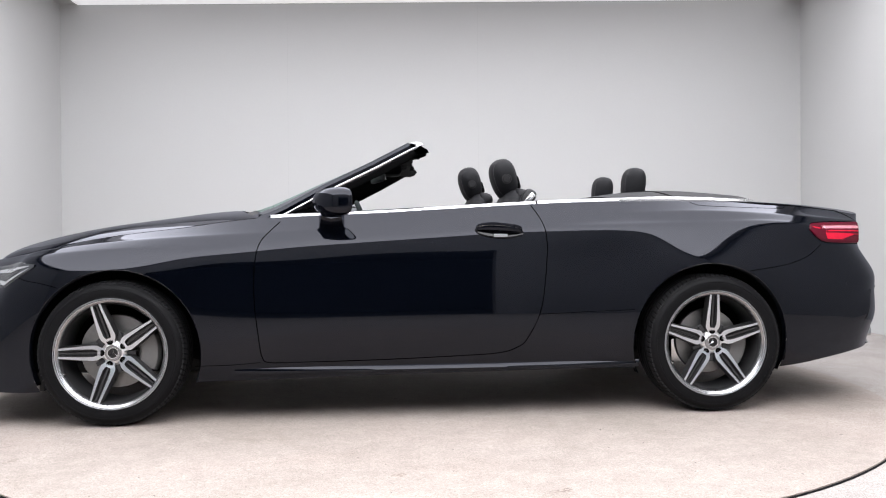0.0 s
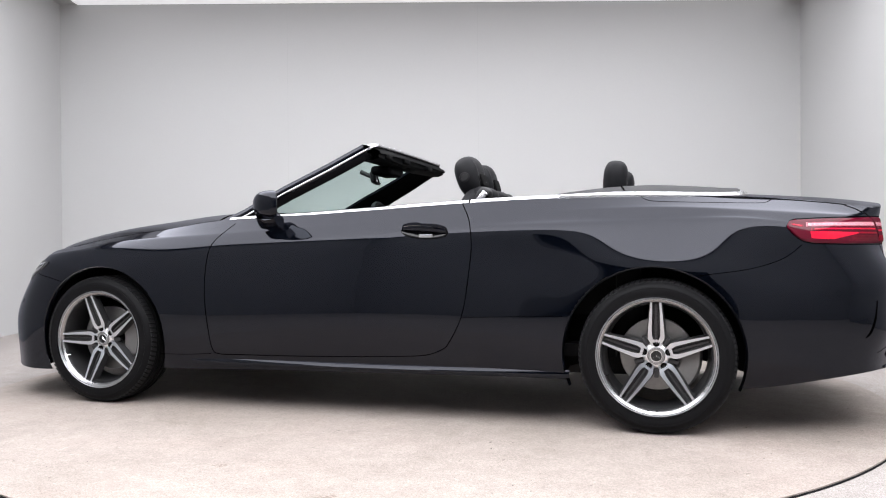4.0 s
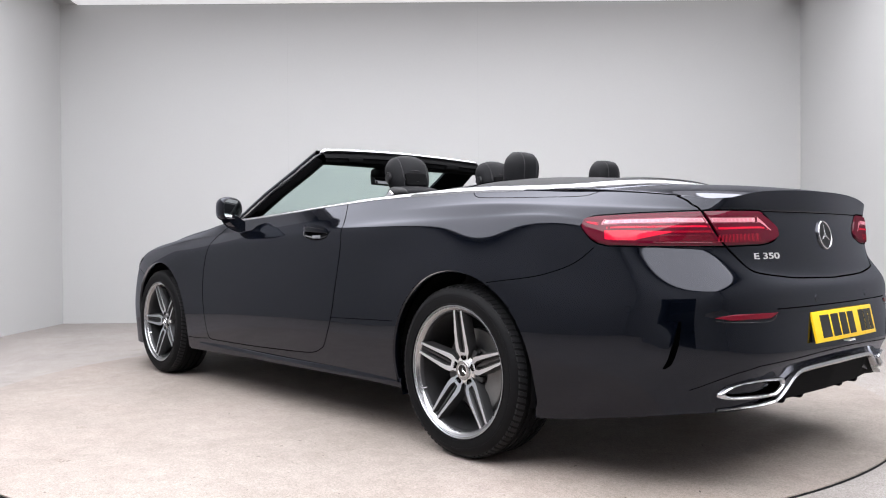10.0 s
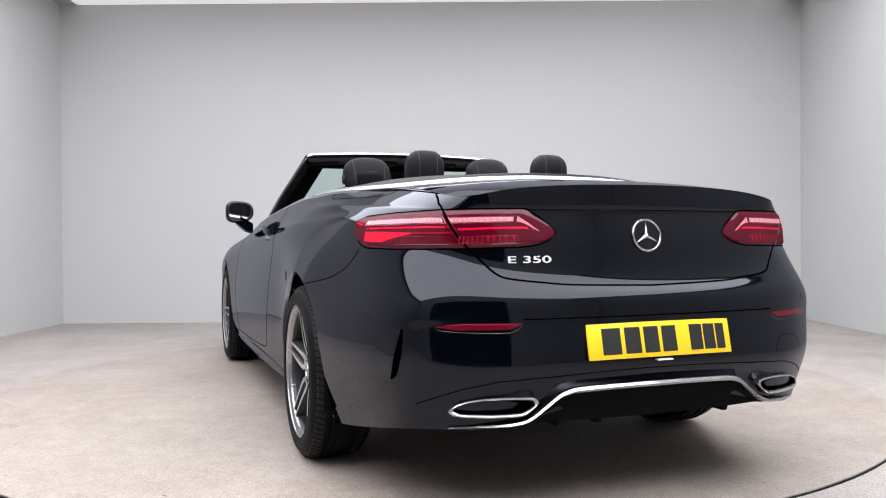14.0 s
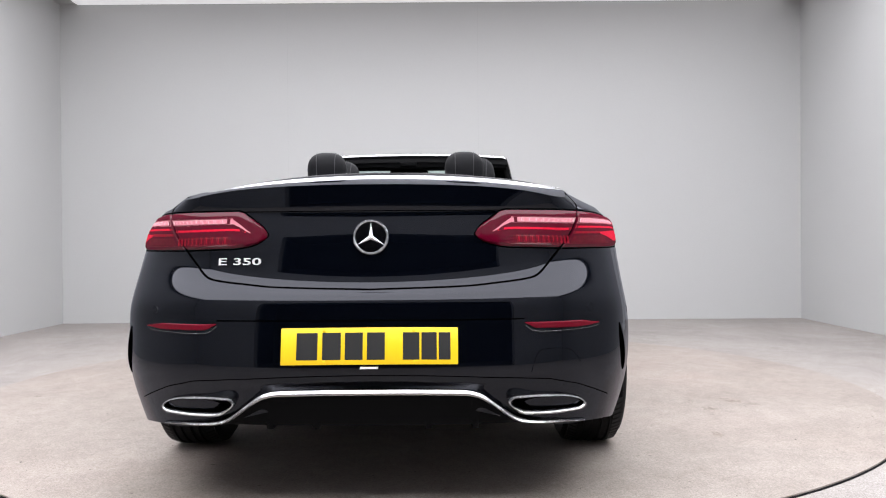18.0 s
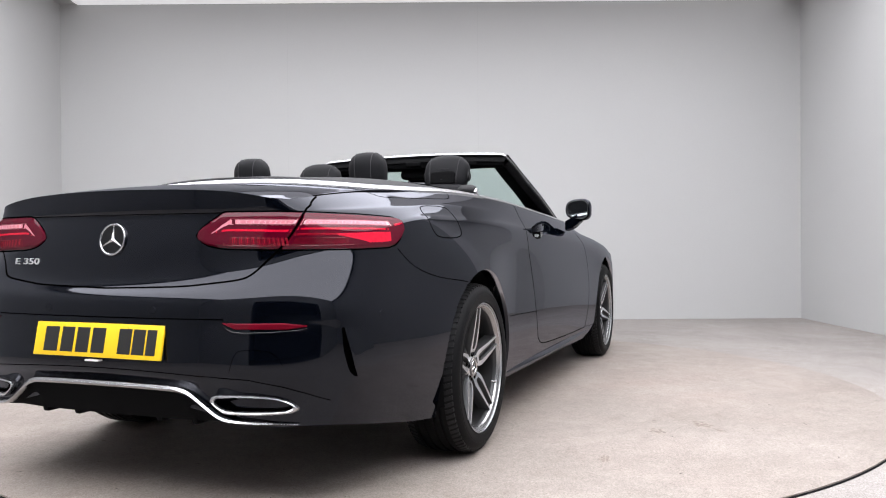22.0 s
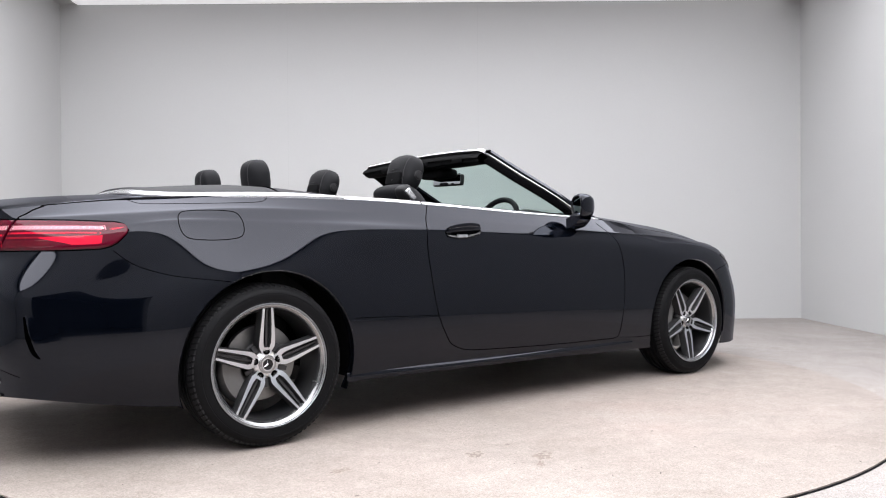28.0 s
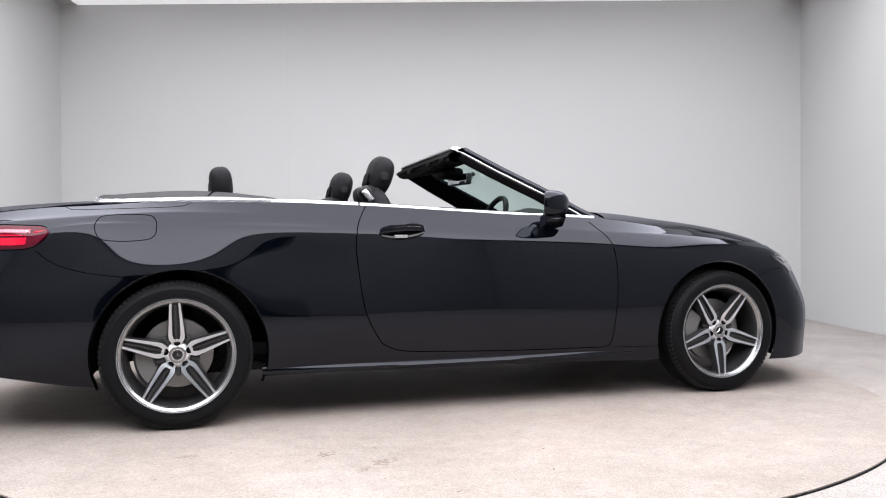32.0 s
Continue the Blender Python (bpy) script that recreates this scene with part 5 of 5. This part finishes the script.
# skin between blade and bumper lower crease
for side in (1, -1):
    out_path = spline([(.652, .345), (.644, .330), (.61, .324), (.52, .322), (.455, .326), (.428, .340), (.406, .361), (.408, .377), (.43, .385), (.51, .3855), (.58, .380), (.628, .366)], 72, True)
    cy, cz = .529, .354
    rows, rows2 = [], []
    for y, z in out_path:
        def at(d, dx):
            yy, zz = cy + (y - cy) * (1 - d / .123), cz + (z - cz) * (1 - d / .0315)
            return (low_tail_x(yy) - .008 - .10 * max(0, yy - .48) + dx, yy * side, zz)
        rows.append([at(0, .03), at(0, -.006), at(.0025, -.012), at(.0065, -.0135), at(.0105, -.010), at(.0122, -.004), at(.0132, .006)])
        rows2.append([at(.0122, -.001), at(.0155, .004), at(.023, .012), at(.0308, .012)])
    tip = part("exhaust_trim", grid_bm(rows, close_u=True), CHROME, back, "bright chrome exhaust trim")
    part("exhaust_mouth", grid_bm(rows2, close_u=True), GAP, tip, "dark exhaust opening")
# silencer below the boot floor
part("silencer", box_bm(-2.16, -1.80, -.45, .45, .30, .40, .045, 3), IRON, car, "dark exhaust silencer")

STRIP = mat("lamp_strip_silver", (.45, .46, .48), .2, .6)
# ---- door handles, mirrors, headlamps ----
for side in (1, -1):
    door = shell["door_panel", side]
    # dished recess behind the grip
    rows = []
    for a in np.linspace(0, 2 * math.pi, 48, endpoint=False):
        row = []
        for f, lift in ((1.0, -.0004), (.97, -.003), (.93, -.008), (.8, -.016), (.5, -.024), (.02, -.026)):
            x = HX + HA * f * math.cos(a)
            z = HZ + .05 * (x - HX) + HB * f * math.sin(a)
            row.append(on_side(x, z, side, lift)[0])
        rows.append(row)
    handle = part("door_handle", grid_bm(rows, close_u=True), GLOSS, door, "black grip handle with bright edge")
    rows = []
    for t in np.linspace(-1, 1, 30):
        x = -.378 - .112 * t
        base, nn = on_side(x, .900 - .004 * t, side)
        bow = (1 - t * t) ** .5
        o = nn * (.004 + .026 * bow)
        hz = .010 + .012 * bow
        rows.append([base + o + Vector((0, 0, hz)), base + o * 1.12 + Vector((0, 0, hz * .35)), base + o * 1.12 + Vector((0, 0, -hz * .35)), base + o + Vector((0, 0, -hz * .75)), base + o * .55 + Vector((0, 0, -hz * .6)), base + o * .55 + Vector((0, 0, hz * .8))])
    bm = grid_bm(rows, close_v=True)
    part("grip", bm, PAINT, handle)
    rows = []
    for t in np.linspace(-.97, .97, 30):
        x = -.378 - .112 * t
        base, nn = on_side(x, .900 - .004 * t, side)
        bow = (1 - t * t) ** .5
        o = nn * (.006 + .027 * bow)
        hz = .008 + .008 * bow
        rows.append([base + o + Vector((0, 0, hz * .35)) - nn * .002, base + o + nn * .0015 + Vector((0, 0, hz * .28)), base + o + Vector((0, 0, hz * .15)) - nn * .002])
    part("grip_edge", grid_bm(rows), CHROME, handle, "thin bright edge")
    p, nn = on_side(-.385, .873, side, -.006)
    bm = box_bm(-.034, .034, -.004, .004, -.008, .008, .003)
    bmesh.ops.translate(bm, verts=bm.verts[:], vec=(p.x, p.y, p.z))
    part("recess_plate", bm, STRIP, handle, "bright plate in the recess")

    # door mirror
    mirror = new("door_mirror")
    mirror.parent = door
    mirror["label"] = "black door mirror"
    rows = []
    for k in range(33):
        a = 2 * math.pi * k / 32
        c, s = math.cos(a), math.sin(a)
        row = []
        for f, x in ((.84, .340), (.93, .345), (.99, .358), (1.0, .378), (.98, .402), (.91, .427), (.77, .448), (.55, .462), (.28, .470), (.03, .472)):
            yy = .930 + (.088 * f * math.copysign(abs(c) ** .70, c))
            zz = 1.036 + (.065 * f * math.copysign(abs(s) ** .70, s)) + (.010 if c < 0 else 0) * 0
            zz -= .012 * (yy - .930) / .1 * (1 if s < 0 else -.4)
            row.append((x + .025 - .055 * (yy - .930) / .1, yy * side, zz))
        rows.append(row)
    part("mirror_shell", grid_bm(rows[:-1], close_u=True), PAINT, mirror)
    rows = []
    for k in range(32):
        a = 2 * math.pi * k / 32
        c, s = math.cos(a), math.sin(a)
        row = []
        for f, x in ((.86, .341), (.84, .338), (.80, .345), (.77, .346)):
            yy = .930 + .088 * f * math.copysign(abs(c) ** .70, c)
            zz = 1.036 + .065 * f * math.copysign(abs(s) ** .70, s)
            zz -= .012 * (yy - .930) / .1 * (1 if s < 0 else -.4)
            row.append((x + .025 - .055 * (yy - .930) / .1, yy * side, zz))
        rows.append(row)
    part("mirror_rim", grid_bm(rows, close_u=True), PLASTIC, mirror, "black plastic rim")
    bm = bmesh.new()
    vs = []
    for k in range(32):
        a = 2 * math.pi * k / 32
        c, s = math.cos(a), math.sin(a)
        yy = .930 + .088 * .79 * math.copysign(abs(c) ** .70, c)
        zz = 1.036 + .065 * .79 * math.copysign(abs(s) ** .70, s)
        zz -= .012 * (yy - .930) / .1 * (1 if s < 0 else -.4)
        vs.append(bm.verts.new((.3705 - .055 * (yy - .930) / .1 - .09 * (zz - 1.036), yy * side, zz)))
    bm.faces.new(vs)
    part("mirror_glass", bm, MIRROR, mirror, "silvered mirror glass")
    # indicator strip across the housing
    part("indicator", tube_bm([(.468, .895 * side, 1.022), (.447, .955 * side, 1.020), (.41, .998 * side, 1.020), (.372, 1.010 * side, 1.022)], .003, 6), CLEAR, mirror, "clear indicator strip")
    # foot
    rows = []
    for f in np.linspace(0, 1, 8):
        y = .855 + .090 * f
        z0, z1 = .905 + .05 * f ** 2, .965 + .055 * f
        x0, x1 = .365 + .01 * f, .485 - .015 * f
        rows.append([(x0, y * side, z0 + .008), (x0, y * side, z1), (x1, y * side, z1), (x1, y * side, z0 + .012), ((x0 + x1) / 2, y * side, z0)])
    bm = grid_bm(rows, close_v=True)
    bmesh.ops.recalc_face_normals(bm, faces=bm.faces[:])
    part("mirror_foot", bm, PAINT, mirror)

    # headlamp wrapping the front corner
    u0, u1 = station(0, 1.775, .76, 1.0, 6.0), 1.55
    rows = []
    for i, u in enumerate(np.linspace(u0, u1, 30)):
        f = i / 29
        hi = .752 + .022 * math.sin(math.pi * min(1, f * 1.1)) - .01 * f
        lo_ = .740 - .115 * min(1, f * 2.4) ** .8 + .03 * f
        rows.append([at_uz(u, lo_ + (hi - lo_) * k / 9, side, -.003 if k in (0, 9) else .005)[0] for k in range(10)])
    lamp = part("headlamp", grid_bm(rows), CLEAR, car, "clear headlamp with bright inner strips")
    for lo_f, hi_f in ((.12, .26), (.55, .70)):
        rows = []
        for i, u in enumerate(np.linspace(u0 - .12, u1, 24)):
            f = i / 23
            hi = .752 + .022 * math.sin(math.pi * min(1, f * 1.1)) - .01 * f
            lo_ = .740 - .115 * min(1, .05 + f * 2.4) ** .8 + .03 * f
            rows.append([at_uz(u, lo_ + (hi - lo_) * q, side, .0065)[0] for q in (lo_f, (lo_f + hi_f) / 2, hi_f)])
        part("lamp_strip", grid_bm(rows), STRIP, lamp, "bright inner strip")
    p, nn = on_side(1.99, .535, side, .001)
    bm = lathe_bm([(.0005, .0005), (.0098, .0005), (.0104, -.0004), (.0112, -.0004), (.0116, .0003), (.0122, .0003), (.0126, -.0006)], "z", 28)
    bmesh.ops.transform(bm, verts=bm.verts[:], matrix=Matrix.Translation(p) @ nn.to_track_quat("Z", "Y").to_matrix().to_4x4())
    part("parking_sensor", bm, PAINT, shell["front_bumper"], "round black parking sensor")

# ---- cabin ----
part("cabin_floor", merge(box_bm(-1.25, .95, -.70, .70, .30, .36), box_bm(.70, .95, -.70, .70, .36, .93, .02), box_bm(-1.38, -1.25, -.70, .70, .36, 1.02, .03)), LEATHER, car, "black carpeted cabin floor and bulkheads")
# dashboard with a hooded top
rows = []
for v in np.linspace(-.68, .68, 40):
    hood = .035 * math.exp(-((v + .37) / .17) ** 2)
    rows.append([(.80, v, .985), (.62, v, 1.0 + hood * .6), (.50, v, 1.005 + hood), (.42, v, .985 + hood), (.40, v, .94), (.44, v, .80), (.50, v, .60)])
part("dashboard", grid_bm(rows), LEATHER, car, "black leather dashboard")
steer = new("steering_wheel")
steer.parent = car
steer["label"] = "black leather steering wheel"
SM = Matrix.Translation((.26, -.37, .925)) @ Matrix.Rotation(radians(-66), 4, "Y")
part("rim", tube_bm([SM @ Vector((.185 * math.cos(a), .185 * math.sin(a), 0)) for a in np.linspace(0, 2 * math.pi, 48, endpoint=False)], .016, 10, True), LEATHER, steer)
bm = lathe_bm([(.001, .02), (.05, .018), (.075, 0), (.06, -.03)], "z", 24)
bmesh.ops.transform(bm, verts=bm.verts[:], matrix=SM)
part("boss", bm, PLASTIC, steer)
for a in (math.radians(90), math.radians(-90), math.radians(180)):
    part("spoke", tube_bm([SM @ Vector((.05 * math.cos(a), .05 * math.sin(a), 0)), SM @ Vector((.18 * math.cos(a), .18 * math.sin(a), 0))], .014, 8, flat=.6), CHROME, steer, "bright spoke")


def cushion(cx, cy, cz, lx, ly, lz, tilt, p=2.6, n=20, m=28, taper=0.0):
    """A padded block: a rounded superellipsoid, leaning back by tilt degrees."""
    rows = []
    R = Matrix.Rotation(radians(tilt), 3, "Y")
    def pw(v, e):
        return math.copysign(abs(v) ** e, v)
    for i in range(n + 1):
        b = -math.pi / 2 + math.pi * i / n
        row = []
        for k in range(m):
            a = 2 * math.pi * k / m
            v = Vector((lx * pw(math.cos(b), 2 / p) * pw(math.cos(a), 2 / p), ly * pw(math.cos(b), 2 / p) * pw(math.sin(a), 2 / p), lz * pw(math.sin(b), 2 / p)))
            v.y *= 1 + taper * v.z / lz
            v.x *= 1 + .8 * taper * v.z / lz
            row.append(R @ v + Vector((cx, cy, cz)))
        rows.append(row)
    bm = grid_bm(rows, close_v=True)
    bmesh.ops.remove_doubles(bm, verts=bm.verts[:], dist=.0005)
    bmesh.ops.recalc_face_normals(bm, faces=bm.faces[:])
    return bm


THREAD = mat("grey_thread", (.05, .05, .052), .7, spec=.2, grain=.2, grain_scale=400)


def seam(parent, cx, cy, cz, lx, ly, lz, tilt, p, frac, taper=0.0):
    """A stitched seam round a padded block, in a plane at frac of its half-width."""
    R = Matrix.Rotation(radians(tilt), 3, "Y")
    e = (1 - abs(frac) ** p) ** (1 / p)
    pts = []
    for a in np.linspace(0, 2 * math.pi, 44, endpoint=False):
        c, sn = math.cos(a), math.sin(a)
        v = Vector((lx * e * math.copysign(abs(c) ** (2 / p), c), ly * frac, lz * e * math.copysign(abs(sn) ** (2 / p), sn)))
        v.y *= 1 + taper * v.z / lz
        v.x *= 1 + .8 * taper * v.z / lz
        pts.append(R @ (v * 1.004) + Vector((cx, cy, cz)))
    part("seam", tube_bm(pts, .0016, 5, True, up=(0, 1, 0)), THREAD, parent, "grey stitched seam")


SILVER = mat("satin_silver_trim", (.70, .70, .72), .25, .9, rough_var=.05)
for y in (.37, -.37):
    seat = new("front_seat")
    seat.parent = car
    seat["label"] = "black leather front seat"
    if y < 0:                                      # the driver's seat is set further forward and higher
        seat.location = (.095, 0, .025)
    part("cushion", cushion(-.15, y, .56, .29, .255, .09, 4), LEATHER, seat)
    part("backrest", cushion(-.46, y, .84, .085, .235, .30, -16), LEATHER, seat)
    part("shoulder_pad", cushion(-.560, y, 1.075, .055, .155, .055, -14, 2.8), LEATHER, seat)
    hr = part("headrest", cushion(-.482, y, 1.180, .069, .126, .113, 15, 2.5, taper=.10), LEATHER, seat, "black padded headrest")
    for fr_ in (.62, -.62):
        seam(hr, -.482, y, 1.180, .069, .126, .113, 15, 2.5, fr_, .10)
    for dy in (-.07, .07):
        part("headrest_post", tube_bm([(-.49, y + dy, 1.09), (-.50, y + dy, 1.03)], .007), BRIGHT, seat)
    # vent outline on the back of the headrest and round knobs on its cheeks
    part("headrest_vent", tube_bm([(-.560 + .012 * abs(dy) / .07 + .27 * (z - 1.163), y + dy, z) for dy, z in spline([(-.070, 1.16), (-.072, 1.205), (0, 1.21), (.072, 1.205), (.070, 1.16), (0, 1.155)], 40, True)], .003, 6, True, up=(1, 0, 0)), PLASTIC, hr, "black vent outline")
    part("headrest_vent", cushion(-.549, y, 1.163, .012, .070, .036, 15, 6), SEAL, hr, "dark vent panel")
    for sd in (1, -1):
        bm = lathe_bm([(.001, .003), (.016, .003), (.018, 0), (.021, -.001), (.024, .002), (.027, -.002)], "y", 24)
        if sd < 0:
            for v in bm.verts:
                v.co.y *= -1
        bmesh.ops.translate(bm, verts=bm.verts[:], vec=(-.478, y + .1275 * sd, 1.175))
        part("headrest_knob", bm, PLASTIC, hr, "round black knob")
    # belt guide on the outer shoulder
    sd = 1 if y > 0 else -1
    part("belt_guide", cushion(-.585, y + .155 * sd, 1.070, .035, .055, .050, -30, 3), PLASTIC, seat, "black seat belt guide")
    bm = box_bm(-.016, .016, -.010, .010, -.036, .036, .006)
    bmesh.ops.rotate(bm, verts=bm.verts[:], cent=(0, 0, 0), matrix=Matrix.Rotation(radians(-42), 3, "Y"))
    bmesh.ops.translate(bm, verts=bm.verts[:], vec=(-.585, y + .205 * sd, 1.064))
    part("backrest_lever", bm, SILVER, seat, "satin silver backrest lever")

bench = new("rear_bench")
bench.parent = car
bench["label"] = "black leather rear seat bench"
part("cushion", cushion(-.92, 0, .60, .25, .56, .09, 3, 3.5), LEATHER, bench)
part("backrest", cushion(-1.16, 0, .86, .075, .58, .23, -14, 3.5), LEATHER, bench)
for y in (.31, -.31):
    hr = part("headrest", cushion(-1.226, y, 1.149, .060, .088, .101, -6, 2.7, taper=.06), LEATHER, bench, "black padded rear headrest")
    for fr_ in (.45, -.45):
        seam(hr, -1.226, y, 1.149, .060, .088, .101, -6, 2.7, fr_, .06)

# ---- marks on the turntable ----
STAIN = mat("oil_stain", (.205, .165, .140), .7, grain=.35, grain_scale=45, stain=.2, stain_scale=12)


def stain(x, y, rx, ry, rot):
    """A cluster of small faint blots, ragged round the edge."""
    bm = bmesh.new()
    for q in range(9):
        a0 = q * 2.4
        ox, oy = (rx * .75 * math.sqrt(q / 9) * math.cos(a0), ry * .75 * math.sqrt(q / 9) * math.sin(a0))
        k0 = .22 + .25 * abs(noise.noise(Vector((x * 9 + q, y * 9, 1))))
        vs = []
        for k in range(14):
            a = 2 * math.pi * k / 14
            r = k0 * (.7 + .6 * noise.noise(Vector((2 * math.cos(a) + x * 7 + q * 3, 2 * math.sin(a) + y * 7, q))))
            px, py = ox + rx * r * math.cos(a), oy + ry * r * math.sin(a)
            vs.append(bm.verts.new((x + px * math.cos(rot) - py * math.sin(rot), y + px * math.sin(rot) + py * math.cos(rot), .0024 + .0001 * q)))
        bm.faces.new(vs)
    return part("floor_stain", bm, STAIN, turntable, "faint brown stain on the concrete")


for x, y, rx, ry, rot in ((-.60, -1.63, .085, .05, .5), (-.80, -1.45, .06, .05, .2), (-1.33, -1.31, .06, .03, 0), (-.69, -1.71, .05, .02, .8), (1.7, 1.55, .05, .02, 1.0), (-.35, 2.14, .05, .025, .3), (.2, 1.9, .04, .03, 0)):
    stain(x, y, rx, ry, rot)


# grit and small scratches
def grit(count, inner, outer, seed, z):
    rnd = random.Random(seed)
    bm = bmesh.new()
    for _ in range(count):
        r, a = math.sqrt(rnd.uniform(inner ** 2, outer ** 2)), rnd.uniform(0, 2 * math.pi)
        x, y = r * math.cos(a), r * math.sin(a)
        size, rot, long_ = rnd.choice((.001, .0014, .0018, .0018, .0025, .004)), rnd.uniform(0, 3.14), rnd.choice((1, 1, 1.6, 3.5))
        vs = []
        for q in range(6):
            b = 2 * math.pi * q / 6
            px, py = size * long_ * math.cos(b) * rnd.uniform(.6, 1.1), size * math.sin(b) * rnd.uniform(.6, 1.1)
            vs.append(bm.verts.new((x + px * math.cos(rot) - py * math.sin(rot), y + px * math.sin(rot) + py * math.cos(rot), z)))
        bm.faces.new(vs)
    return bm


GRIT = mat("grit", (.10, .08, .07), .8, grain=.4, grain_scale=80)
tagged(part("floor_grit", grit(900, .3, RT - .03, 4, .0032), GRIT, turntable, "small dark specks on the concrete"), kind="stuff")
tagged(part("floor_grit", grit(900, RT + .03, 3.85, 9, .0012), GRIT, floor, "small dark specks on the concrete"), kind="stuff")
# ---- what moves ----
def motions():
    turn = [(0, 184.79), (4, 163.65), (8, 142.43), (12, 121.16), (16, 100.24), (20, 79.25), (24, 58.14), (28, 37.30), (32, 16.68)]
    walk(turntable, [(t, pose(0, 0, 0, 0, 0, a)) for t, a in turn])
    walk(car, [(t, pose(0, 0, 0, 0, 0, a) @ pose(0.0616, 0.0839, 0.002)) for t, a in turn])


motions()
